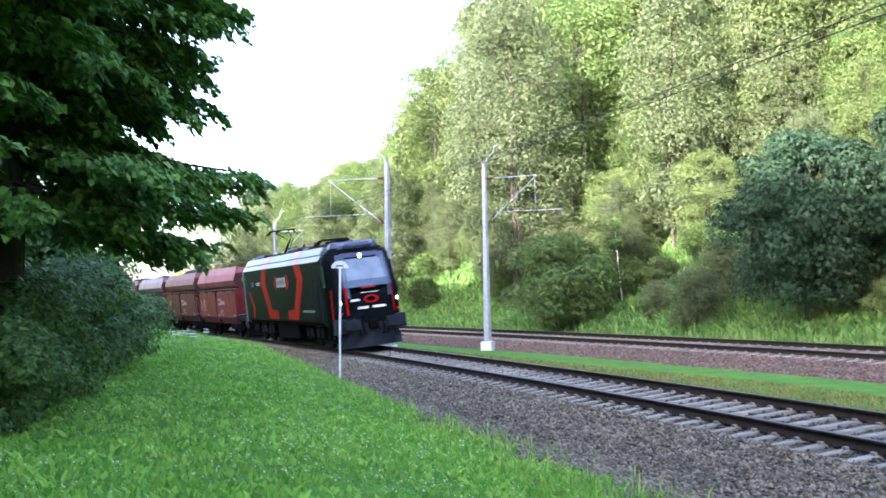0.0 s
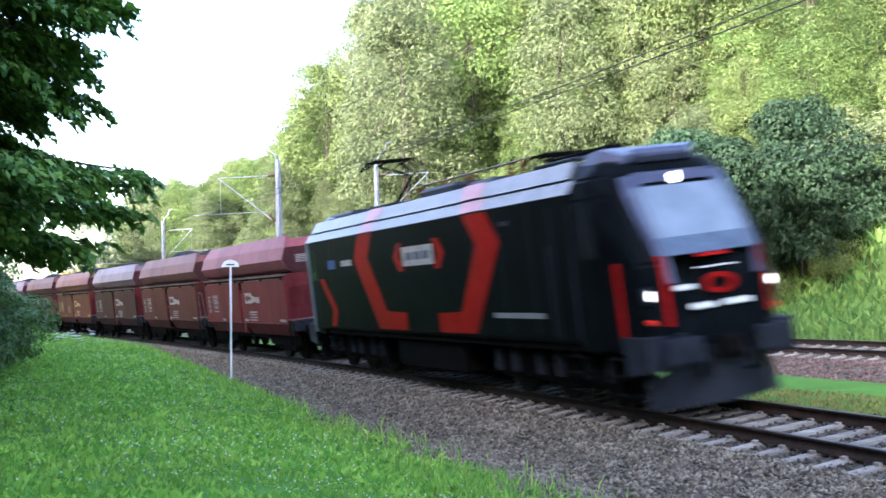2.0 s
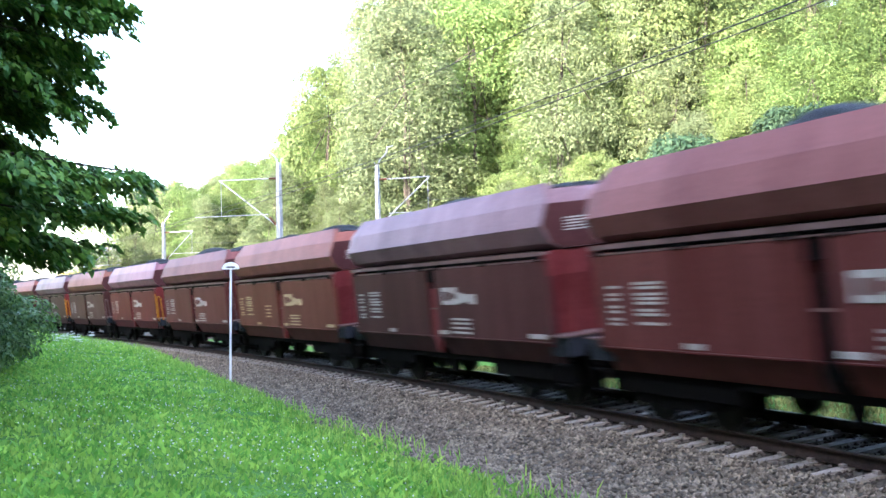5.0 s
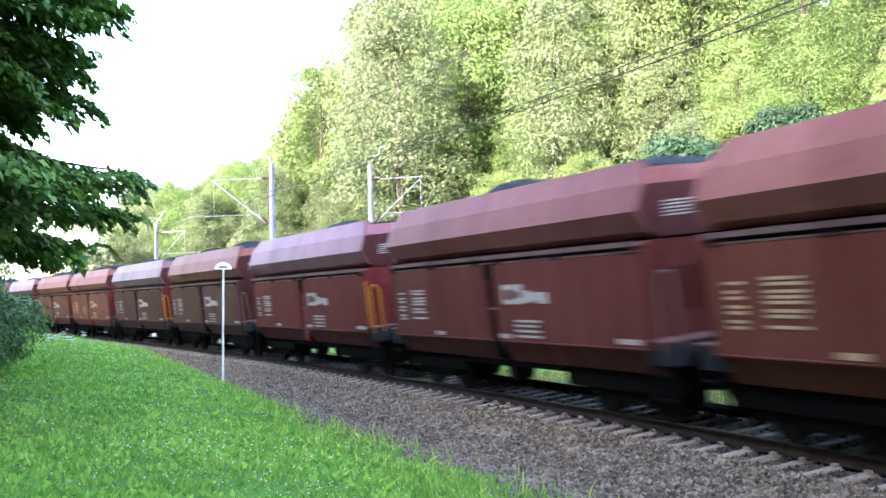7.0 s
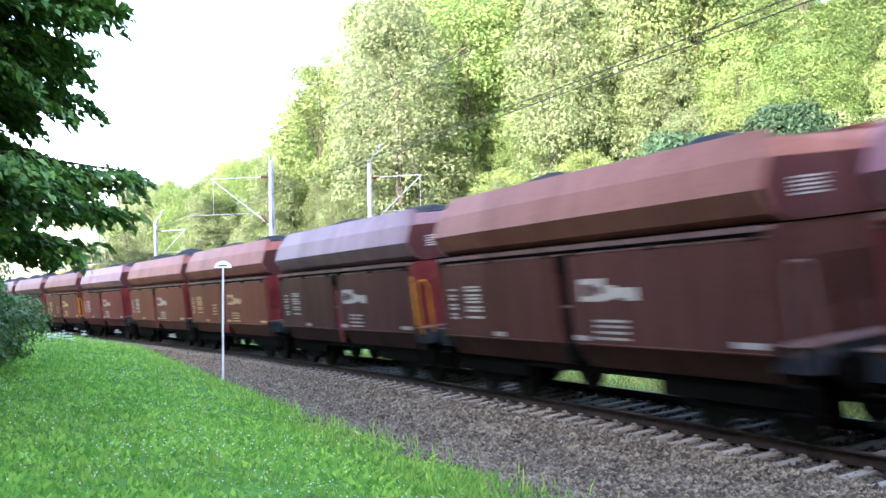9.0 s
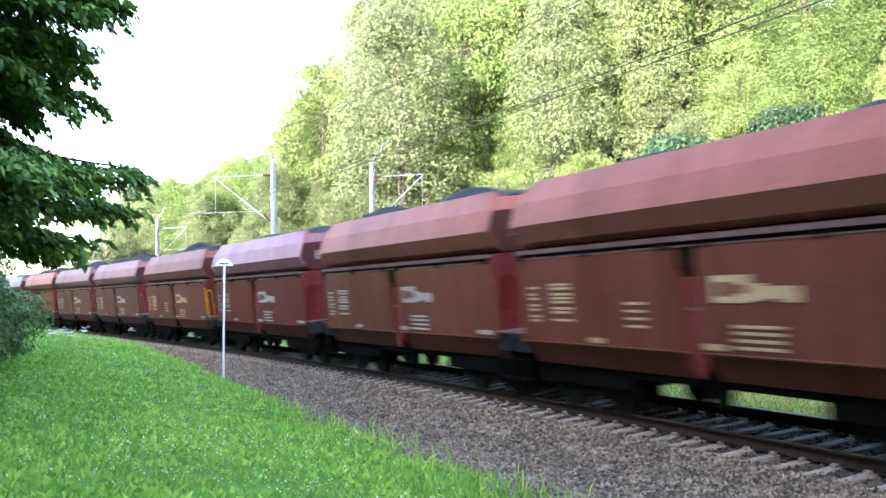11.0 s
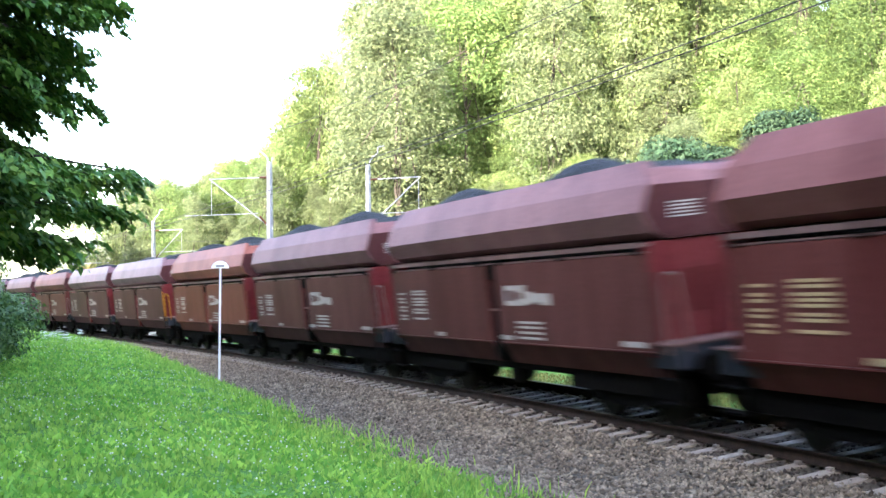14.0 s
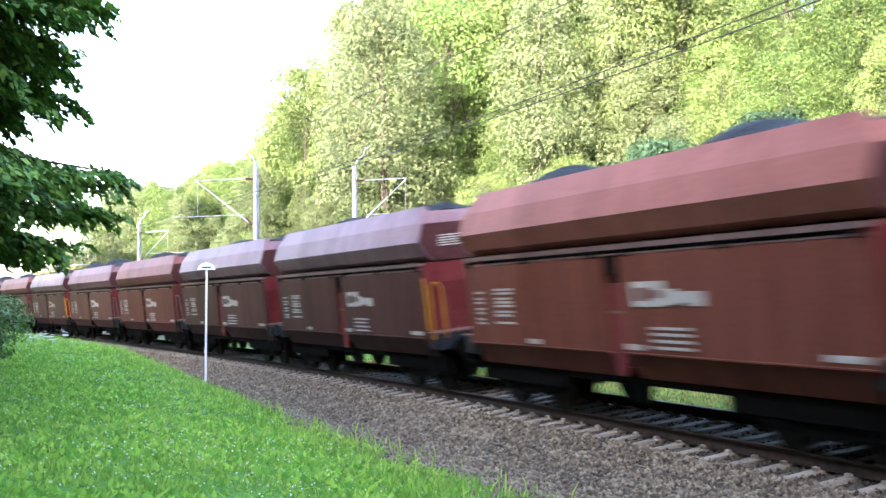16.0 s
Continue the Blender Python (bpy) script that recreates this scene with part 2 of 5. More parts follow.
def rod(bm, a, b, r=0.02, r2=None, seg=8):
    a, b = Vector(a), Vector(b)
    m = Matrix.Translation((a + b) / 2) @ (b - a).to_track_quat("Z", "Y").to_matrix().to_4x4()
    bmesh.ops.create_cone(bm, cap_ends=True, segments=seg, radius1=r, radius2=r if r2 is None else r2, depth=(b - a).length, matrix=m)
    return bm


def loft(bm, sections, cap=True):
    """Rings of equal length, joined one to the next."""
    rings = [[bm.verts.new(p) for p in s] for s in sections]
    n = len(rings[0])
    for a, b in zip(rings, rings[1:]):
        for i in range(n):
            j = (i + 1) % n
            bm.faces.new((a[i], a[j], b[j], b[i]))
    if cap:
        bm.faces.new(rings[0][::-1])
        bm.faces.new(rings[-1])
    bmesh.ops.recalc_face_normals(bm, faces=bm.faces)
    return bm


def prism(bm, pts, y0, y1):
    """A flat shape in x and z, given thickness along y."""
    return loft(bm, [[(x, y0, z) for x, z in pts], [(x, y1, z) for x, z in pts]])


B = bmesh.new

# ---- ground ----
def spaced(lo, a, b, hi, step):
    fine = list(np.arange(a, b + step / 2, step))
    out, d, v = [], step, b
    while v < hi:
        d *= 1.35
        v += d
        out.append(v)
    low, d, v = [], step, a
    while v > lo:
        d *= 1.35
        v -= d
        low.append(v)
    return np.array(low[::-1] + fine + out)


gx, gy = spaced(-2500, -60, 60, 2500, 1.0), spaced(-2500, -30, 150, 2500, 1.0)
GX, GY = np.meshgrid(gx, gy)
GZ = ground_z(GX.ravel(), GY.ravel())
idx = np.arange(GX.size).reshape(GX.shape)
quads = np.stack([idx[:-1, :-1].ravel(), idx[:-1, 1:].ravel(), idx[1:, 1:].ravel(), idx[1:, :-1].ravel()], 1)
ground = from_np("ground", np.stack([GX.ravel(), GY.ravel(), GZ], 1), quads, M_TURF)
fx, fy = GX.ravel()[quads].mean(1), GY.ravel()[quads].mean(1)
ground.data.materials.append(M_BANK)
ground.data.polygons.foreach_set("material_index", ((GZ[quads].mean(1) > 1.6) & (fx * 0.93 + fy * 0.36 > 20)).astype(np.int32))
tagged(ground, "green grassy ground of a railway cutting", "ground", kind="structure")
for f in ground.data.polygons:
    f.use_smooth = True


def swept(name, profile, s0, s1, step, material, off=None, cant=CANT, parent=None):
    """Sweeps a profile of (u, z) along the track."""
    rows = []
    ss = np.arange(s0, s1, step)
    for s in ss:
        o = float(off(s)) if off else 0.0
        x, y, th = at(s)
        for u, z in profile:
            uu, zz = u * math.cos(cant) + z * math.sin(cant), z * math.cos(cant) - u * math.sin(cant)
            rows.append((x + (uu + o) * math.sin(th), y - (uu + o) * math.cos(th), zz + (0.1 if off else 0)))
    n, m = len(profile), len(ss)
    k = np.arange(m * n).reshape(m, n)
    f = np.stack([k[:-1, :-1].ravel(), k[:-1, 1:].ravel(), k[1:, 1:].ravel(), k[1:, :-1].ravel()], 1)
    return from_np(name, rows, f, material, parent)


BED1 = [(-3.0, -0.95), (-1.5, -0.22), (1.5, -0.23), (2.0, -0.27), (3.4, -0.36), (4.4, -0.11), (5.8, 0.235), (5.9, 0.1)]
BED2 = [(-2.6, -0.8), (-1.6, -0.23), (1.6, -0.23), (3.6, -0.55), (4.6, -0.75)]
bed1 = tagged(swept("ballast", BED1, -260, 60, 1.0, M_BALLAST), "dark grey crushed stone ballast of the track", "ballast", kind="structure")
bed2 = tagged(swept("ballast", BED2, -260, 60, 1.0, M_BALLAST, second), "reddish crushed stone ballast of the track", "ballast", kind="structure")
verge = tagged(swept("sandy_verge", [(3.9, -0.62), (4.3, -0.66), (4.9, -0.66), (5.1, -0.72)], -120, 50, 1.0, M_SAND, second, cant=0.03), "sandy strip beside the ballast", "verge", kind="structure")

# ---- rails and sleepers ----
RAIL = [(-0.07, -0.172), (-0.07, -0.155), (-0.012, -0.13), (-0.012, -0.05), (-0.036, -0.038), (-0.036, -0.004)]
RAIL = RAIL + [(-u, z) for u, z in RAIL[::-1]]


def track(off, s0, s1, label):
    t = tagged(new("railway_track"), label, "railway track", "railway tracks", "structure")
    for g in (0.75, -0.75):
        r = swept("rail", [(u + g, z) for u, z in RAIL], -260, 60, 1.0, M_RAIL, off, parent=t)
        swept("rail_head", [(g - 0.036, -0.003), (g - 0.028, 0.0), (g + 0.028, 0.0), (g + 0.036, -0.003)], -260, 60, 1.0, M_HEAD, off, parent=r)
    bm = B()
    loft(bm, [[(-0.13, y, -0.4), (0.13, y, -0.4), (0.1, y, z), (-0.1, y, z)] for y, z in ((-1.3, -0.2), (-0.5, -0.18), (0.5, -0.18), (1.3, -0.2))])
    for sgn in (-1, 1):
        for k in (-0.1, 0.1):
            box(bm, -0.05, sgn * 0.75 + k - 0.03, -0.19, 0.05, sgn * 0.75 + k + 0.03, -0.145)
    one = part("sleeper", bm, M_SLEEPER, t)
    n = 0
    for s in np.arange(s1, s0, -0.605):
        o = float(off(s)) if off else 0.0
        x, y, th = at(s, o)
        m = Matrix.Translation((x, y, 0.1 if off else 0)) @ Matrix.Rotation(th, 4, "Z") @ Matrix.Rotation(CANT, 4, "X") @ Matrix.Rotation(random.uniform(-0.015, 0.015), 4, "Z")
        ob = one if n == 0 else one.copy()
        if n:
            scene.collection.objects.link(ob)
        ob.parent = t
        ob.matrix_basis = m
        n += 1
    return t


def stones(name, n, s0, s1, u_of, z_of, off, material, label, size=(0.025, 0.05)):
    """Angular stones, eight faces each, strewn over a bed."""
    rg = np.random.default_rng(len(name) + n)
    oct_v = np.array([(1, 0, 0), (-1, 0, 0), (0, 1, 0), (0, -1, 0), (0, 0, 1), (0, 0, -1)], float)
    oct_f = np.array([(0, 2, 4), (2, 1, 4), (1, 3, 4), (3, 0, 4), (2, 0, 5), (1, 2, 5), (3, 1, 5), (0, 3, 5)])
    s = s1 - (s1 - s0) * rg.random(n) ** 1.5
    u = u_of[0] + (u_of[1] - u_of[0]) * rg.random(n)
    z = np.interp(u, [p[0] for p in z_of], [p[1] for p in z_of])
    uu, zz = u * math.cos(CANT) + z * math.sin(CANT), z * math.cos(CANT) - u * math.sin(CANT)
    x, y, th = at(s, uu + (second(s) if off else 0))
    zz = zz + (0.1 if off else 0)
    r = size[0] + (size[1] - size[0]) * rg.random(n)
    v = oct_v[None] * (r[:, None, None] * (0.6 + 0.8 * rg.random((n, 6, 1)))) + rg.normal(0, 0.25, (n, 6, 3)) * r[:, None, None]
    a = rg.random(n) * 6.28
    ca, sa = np.cos(a)[:, None], np.sin(a)[:, None]
    vx, vy = v[..., 0] * ca - v[..., 1] * sa, v[..., 0] * sa + v[..., 1] * ca
    P = np.stack([vx + x[:, None], vy + y[:, None], v[..., 2] * 0.8 + zz[:, None] + 0.008], -1).reshape(-1, 3)
    F = (oct_f[None] + (np.arange(n) * 6)[:, None, None]).reshape(-1, 3)
    return tagged(from_np(name, P, F, material), label, "ballast", kind="stuff")


stones("ballast_stones", 52000, -45, 14, (1.2, 5.25), BED1, False, M_STONE, "loose grey-brown crushed stones beside the rails")
stones("ballast_stones", 9000, -40, 14, (-1.9, 1.2), BED1, False, M_STONEDARK, "loose grey crushed stones between the sleepers")
stones("ballast_stones", 22000, -60, 8, (1.2, 4.3), BED2, True, M_STONE2, "loose reddish crushed stones beside the rails", (0.03, 0.06))

# ---- grass ----
def blades(name, x, y, h, w, material, label, category="grass", lean=0.7, seed=3, u=None):
    rg = np.random.default_rng(seed)
    n = len(x)
    z = ground_z(x, y) - 0.01
    if u is not None:
        z = np.where(u < 5.8, np.maximum(z, np.interp(u, [1.5, 2, 3.4, 4.4, 5.8], [-0.38, -0.47, -0.69, -0.54, -0.335])), z)
    a = rg.random(n) * 6.28
    la, ll = rg.random(n) * 6.28, rg.random(n) * lean * h
    dx, dy = np.cos(a) * w / 2, np.sin(a) * w / 2
    tx, ty = x + np.cos(la) * ll, y + np.sin(la) * ll
    mx, my = x + np.cos(la) * ll * 0.3, y + np.sin(la) * ll * 0.3
    P = np.stack([np.stack([x - dx * 0.5, y - dy * 0.5, z], 1), np.stack([x + dx * 0.5, y + dy * 0.5, z], 1),
                  np.stack([mx + dx, my + dy, z + h * 0.55], 1), np.stack([tx, ty, z + h], 1), np.stack([mx - dx, my - dy, z + h * 0.55], 1)], 1).reshape(-1, 3)
    k = (np.arange(n) * 5)[:, None]
    F = np.concatenate([k + np.array([[0, 1, 2]]), k + np.array([[0, 2, 4]]), k + np.array([[4, 2, 3]])])
    return tagged(from_np(name, P, F, material), label, category, kind="stuff")


def scatter_su(n, s0, s1, u0, u1, seed, power=1.0, off=False):
    rg = np.random.default_rng(seed)
    s = s1 - (s1 - s0) * rg.random(n) ** power
    u = u0 + (u1 - u0) * rg.random(n)
    x, y, th = at(s, u + (second(s) if off else 0))
    return x, y, s, u, rg


x, y, s, u, rg = scatter_su(165000, -75, 16, 3.6, 17, 11, 1.5)
edge = np.interp(s, [-40, -16, 1, 9], [3.7, 3.7, 4.4, 5.0]) + 0.3 * np.sin(s * 0.7) + 0.2 * np.sin(s * 1.9 + 1) + rg.random(len(s)) * 0.7
ok = (u > edge) & (x * x + y * y > 36)
x, y, u = x[ok], y[ok], u[ok]
dist = np.sqrt(x * x + y * y)
tuft = 0.75 + 0.35 * np.sin(x * 2.3 + np.sin(y * 1.1) * 2) * np.cos(y * 1.7 + x * 0.6) + 0.25 * np.sin(x * 5.1 - y * 3.7)
blades("grass", x, y, rg.uniform(0.04, 0.11, len(x)) * np.clip(tuft, 0.35, 1.5), 0.024 + dist * 0.0012 + rg.random(len(x)) * 0.016, M_BLADE, "bright green meadow grass and clover", u=u)
x, y, s, u, rg = scatter_su(80000, -60, 16, 4.6, 17, 18, 1.7)
ok = (x * x + y * y > 36) & (np.sin(x * 0.9 + 2 * np.sin(y * 0.5)) + np.cos(y * 1.3 - x * 0.4) + rg.normal(0, 0.7, len(x)) > -0.2)
x, y, u = x[ok], y[ok], u[ok]
blades("broad_leaved_herbs", x, y, rg.uniform(0.05, 0.14, len(x)), rg.uniform(0.04, 0.085, len(x)), M_HERB, "broad light green dock and clover leaves in the grass", "herbs", lean=1.6, seed=21, u=u)
x, y, s, u, rg = scatter_su(16000, -70, 14, 3.6, 6.2, 12, 1.3)
ok = rg.random(len(x)) < np.clip((u - 3.6) / 3.2, 0, 1) * (0.35 + 0.65 * (np.sin(s * 0.9) > 0.1))
x, y, u = x[ok], y[ok], u[ok]
blades("weeds", x, y, rg.uniform(0.06, 0.2, len(x)) + 0.08, rg.uniform(0.015, 0.03, len(x)), M_BLADE, "sparse green weeds growing out of the gravel", seed=5, u=u)
x, y, s, u, rg = scatter_su(26000, -70, 12, 5.5, 9.2, 13, 1.4, True)
blades("grass", x, y, rg.uniform(0.05, 0.12, len(x)), rg.uniform(0.03, 0.06, len(x)), M_STRIP, "short light green grass between the tracks", seed=6)
x, y, s, u, rg = scatter_su(45000, -130, 12, -13.0, -2.9, 14, 1.2, True)
blades("tall_grass", x, y, rg.uniform(0.15, 0.55, len(x)), rg.uniform(0.05, 0.11, len(x)), M_TALL, "tall pale green grass at the foot of the bank", lean=0.5, seed=7)
x, y, s, u, rg = scatter_su(60000, -130, 12, -19.0, -4.2, 17, 1.2, True)
blades("undergrowth", x, y, rg.uniform(0.2, 0.75, len(x)), rg.uniform(0.12, 0.28, len(x)), M_CARPET, "low leafy light green undergrowth on the bank", "undergrowth", lean=1.1, seed=9)
x, y, s, u, rg = scatter_su(16000, -230, -138, -34.0, -3.5, 16, 1.0, True)
blades("dry_grass", x, y, rg.uniform(0.3, 0.7, len(x)), rg.uniform(0.2, 0.4, len(x)), M_HAY, "dry yellow grass on the far slope", lean=0.6, seed=8)
x, y, s, u, rg = scatter_su(9000, -60, 14, 5.6, 17, 15, 1.5)
ok = (x * x + y * y > 49) & (np.sin(x * 1.1) * np.cos(y * 0.7) + rg.random(len(x)) > 0.35)
x, y = x[ok], y[ok]
z = ground_z(x, y) + rg.uniform(0.10, 0.2, len(x))
r = rg.uniform(0.007, 0.014, len(x))
oct_v = np.array([(1, 0, 0), (-1, 0, 0), (0, 1, 0), (0, -1, 0), (0, 0, 1), (0, 0, -1)], float)
oct_f = np.array([(0, 2, 4), (2, 1, 4), (1, 3, 4), (3, 0, 4), (2, 0, 5), (1, 2, 5), (3, 1, 5), (0, 3, 5)])
tagged(from_np("clover_flowers", (oct_v[None] * r[:, None, None] + np.stack([x, y, z], 1)[:, None]).reshape(-1, 3),
               (oct_f[None] + (np.arange(len(x)) * 6)[:, None, None]).reshape(-1, 3), M_FLOWER), "small white clover flowers in the grass", "flowers", kind="stuff")


def umbel(seed):
    """A tall weed with a flat white flower head."""
    rg = random.Random(seed)
    t = tagged(new("cow_parsley"), "tall thin weed with flat white flower heads", "weed", "white-flowered weeds")
    h = rg.uniform(0.7, 1.0)
    bm = B()
    rod(bm, (0, 0, -0.05), (0.03, 0.02, h), 0.012, 0.006, 6)
    tips = [(rg.uniform(-0.2, 0.2), rg.uniform(-0.2, 0.2), h + rg.uniform(-0.12, 0.1)) for _ in range(4)]
    for p in tips:
        rod(bm, (0.02, 0.01, h * 0.7), p, 0.007, 0.005, 5)
    part("stem", bm, M_TALL, t)
    for p in tips:
        bm = B()
        for k in range(9):
            a = k * 2.4
            r = 0.018 * math.sqrt(k) * 1.6
            bmesh.ops.create_icosphere(bm, subdivisions=1, radius=0.022, matrix=Matrix.Translation((p[0] + r * math.cos(a), p[1] + r * math.sin(a), p[2] + 0.01)))
        part("flower_head", bm, M_FLOWER, t, "flat white flower head")
    return t


weed = umbel(4)
wr = random.Random(12)
for k in range(16):
    wy = wr.uniform(34, 42)
    wx = -wy * wr.uniform(0.215, 0.25)
    wm = pose(wx, wy, float(ground_z(wx, wy)[0]), 0, 0, wr.uniform(0, 360))
    if k == 0:
        weed.matrix_basis = wm
        ob = weed
    else:
        ob = copy_thing(weed, wm)
    ob.scale = (wr.uniform(0.4, 0.65),) * 3


# ---- trees ----
def crown_mesh(name, w, h, z0, lobes, leaves, size, material, seed, droop=0.3, lobe=1.0):
    """A crown of many small folded leaf sprays on uneven lobes."""
    rg = np.random.default_rng(seed)
    P, F = [], []
    cen = []
    for k in range(lobes):
        t = rg.random()
        a = rg.random() * 6.28
        prof = (math.sin(math.pi * min(1, 0.12 + 0.83 * t)) ** 0.7)
        rad = w / 2 * prof * math.sqrt(rg.random()) * 0.85
        cen.append((math.cos(a) * rad, math.sin(a) * rad, z0 + h * (0.1 + 0.75 * t), (0.17 + 0.13 * rg.random()) * w * lobe * (0.55 + 0.6 * prof)))
    cen = np.array(cen)
    pick = rg.choice(lobes, leaves, p=cen[:, 3] ** 2 / np.sum(cen[:, 3] ** 2))
    d = rg.normal(0, 1, (leaves, 3))
    d /= np.linalg.norm(d, axis=1)[:, None]
    d[:, 2] = np.where(d[:, 2] < -0.5, -d[:, 2], d[:, 2])
    rr = cen[pick, 3] * (0.62 + 0.5 * rg.random(leaves) ** 0.6)
    pos = cen[pick, :3] + d * rr[:, None] * np.array([1, 1, 0.85])
    nrm = d + rg.normal(0, 0.3, (leaves, 3)) + np.array([0, 0, 0.25])
    nrm /= np.linalg.norm(nrm, axis=1)[:, None]
    t1 = np.cross(nrm, rg.normal(0, 1, (leaves, 3)))
    t1 /= np.linalg.norm(t1, axis=1)[:, None]
    t2 = np.cross(nrm, t1)
    sz = (size * (0.5 + 0.9 * rg.random(leaves)))[:, None]
    fold = nrm * sz * 0.25
    V = np.stack([pos - t1 * sz * 0.55 - t2 * sz * 0.3, pos - t1 * sz * 0.3 + t2 * sz * 0.5 - fold, pos + t1 * sz * 0.7 - np.array([0, 0, droop]) * sz], 1).reshape(-1, 3)
    F = np.arange(leaves * 3).reshape(-1, 3)
    return V, F, cen


def tree(name, w, h, trunk, lobes, leaves, size, leafmat, barkmat, seed, label, category="tree", lobe=1.0):
    rg = random.Random(seed)
    t = tagged(new(name), label, category)
    V, F, cen = crown_mesh(name, w, h - trunk, trunk, lobes, leaves, size, leafmat, seed, lobe=lobe)
    bm = B()
    r0 = 0.007 * h + 0.04
    pts = [Vector((rg.uniform(-0.1, 0.1) * k, rg.uniform(-0.1, 0.1) * k, -0.4 + k * h * 0.22)) for k in range(5)]
    for k in range(4):
        rod(bm, pts[k], pts[k + 1], r0 * (1 - 0.22 * k), r0 * (1 - 0.22 * (k + 1)), 7)
    for c in cen[: min(9, len(cen))]:
        base = pts[rg.choice((1, 2, 3))]
        rod(bm, base, Vector(c[:3]), r0 * 0.35, r0 * 0.1, 5)
    part("trunk", bm, barkmat, t)
    from_np("crown", V, F, leafmat, t)
    return t


protos = [
    tree("tree", 8.5, 15, 0.4, 100, 28000, 0.132, M_LEAF, M_BARK, 1, "tall leafy green deciduous tree on the slope", lobe=0.52),
    tree("tree", 7.0, 13, 0.3, 90, 25000, 0.126, M_LEAF2, M_BARK, 2, "yellow-green deciduous tree on the slope", lobe=0.52),
    tree("tree", 6.6, 16, 0.4, 105, 26000, 0.122, M_LEAF3, M_BARK, 3, "slender birch tree with fine green leaves", lobe=0.55),
    tree("tree", 9.5, 12, 0.3, 100, 27000, 0.132, M_LEAF2, M_BARK, 4, "broad light green tree on the slope", lobe=0.5),
]
bushes = [
    tree("bush", 4.2, 3.4, 0.2, 30, 8000, 0.125, M_LEAF, M_BARK, 5, "leafy green bush on the bank", "bush", lobe=0.75),
    tree("bush", 5.0, 4.4, 0.2, 34, 10000, 0.125, M_LEAF3, M_BARK, 6, "grey-green bush on the bank", "bush", lobe=0.7),
    tree("bush", 3.4, 2.4, 0.1, 26, 7000, 0.115, M_LEAF2, M_BARK, 7, "yellow-green bush on the bank", "bush", lobe=0.75),
]


def plant(proto, x, y, scale, used=set(), sink=0.1):
    z = float(ground_z(x, y)[0]) - sink
    m = pose(x, y, z, 0, 0, random.uniform(0, 360))
    if proto.name not in used:
        used.add(proto.name)
        proto.matrix_basis = m
        ob = proto
    else:
        ob = copy_thing(proto, m)
    ob.scale = (scale * random.uniform(0.9, 1.1),) * 2 + (scale * random.uniform(0.92, 1.12),)
    return ob


for p in protos:
    tagged(p, group="trees on the slope")
for p in bushes:
    tagged(p, group="bushes on the bank")
rr = random.Random(21)
# the wood's canopy line against the sky: bearing x / y, rise per metre of distance
LINE_AT = [-0.2145, -0.1948, -0.1751, -0.1503, -0.1255, -0.1105, -0.0903, -0.07, -0.0497, -0.0394, -0.029, -0.0184, -0.0118, -0.0022, 0.0136, 0.0352, 0.1, 0.42]
LINE_UP = [0.0953, 0.1004, 0.1119, 0.1181, 0.1157, 0.1183, 0.1305, 0.1407, 0.149, 0.1582, 0.1696, 0.1903, 0.2162, 0.2371, 0.258, 0.3052, 0.33, 0.33]


def canopy(x, y):
    """Height of the canopy line over a plan point."""
    return EYE_Z + math.hypot(x, y) * float(np.interp(x / y, LINE_AT, LINE_UP))


HEIGHTS = dict(zip((p.name for p in protos), (15, 13, 16, 12)))
placed = []
for k in range(6000):
    if len(placed) >= 185:
        break
    s = rr.uniform(-185, 22) if rr.random() < 0.5 else rr.uniform(-90, 22)
    d = rr.uniform(11, 46) if rr.random() < 0.8 else rr.uniform(9, 20)
    if s < -95:
        d = rr.uniform(9, 75)
    if s < -138 and d < 26:
        continue
    x, y, th = at(s, float(second(s)) - d)
    gap = 3.5 if d < 30 else 4.2
    if any((x - a) ** 2 + (y - b) ** 2 < gap * gap for a, b in placed):
        continue
    p = rr.choice(protos)
    size = (0.42 + 0.5 * min(1, (d - 8) / 22)) * rr.uniform(0.85, 1.15)
    room = (canopy(x, y) - float(ground_z(x, y)[0])) / HEIGHTS[p.name] / 1.12
    size = min(size, room)
    if size < 0.3:
        continue
    placed.append((x, y))
    plant(p, x, y, size)
# the rim of the wood, tree beside tree up to the canopy line
rim = 0
for k in range(3000):
    if rim >= 108:
        break
    b = rr.uniform(LINE_AT[0], LINE_AT[-1])
    r = rr.uniform(50, 175) if b < 0.03 else rr.uniform(68, 125)
    y = r / math.hypot(1, b)
    x = b * y
    sv, uv = (float(v[0]) for v in along(x, y)[2:])
    d = float(second(sv)) - uv
    if not 8 < d < 60 or sv > 30 or sv < -200 or (sv < -138 and d < 26):
        continue
    p = rr.choice(protos)
    size = (canopy(x, y) - float(ground_z(x, y)[0])) / HEIGHTS[p.name] / 1.02
    if not 0.5 < size < 1.7 or any((x - a) ** 2 + (y - c) ** 2 < 6 for a, c in placed):
        continue
    placed.append((x, y))
    rim += 1
    plant(p, x, y, size)
low = []
for k in range(4000):
    if len(low) >= 130:
        break
    s = rr.uniform(-130, 14)
    d = rr.uniform(5.5, 22)
    x, y, th = at(s, float(second(s)) - d)
    if s < -20 and d < 8.5 and rr.random() < 0.75:
        continue
    if any((x - a) ** 2 + (y - b) ** 2 < 4.6 for a, b in low):
        continue
    low.append((x, y))
    plant(rr.choice(bushes), x, y, rr.uniform(0.6, 1.1) * (0.7 + d * 0.02))
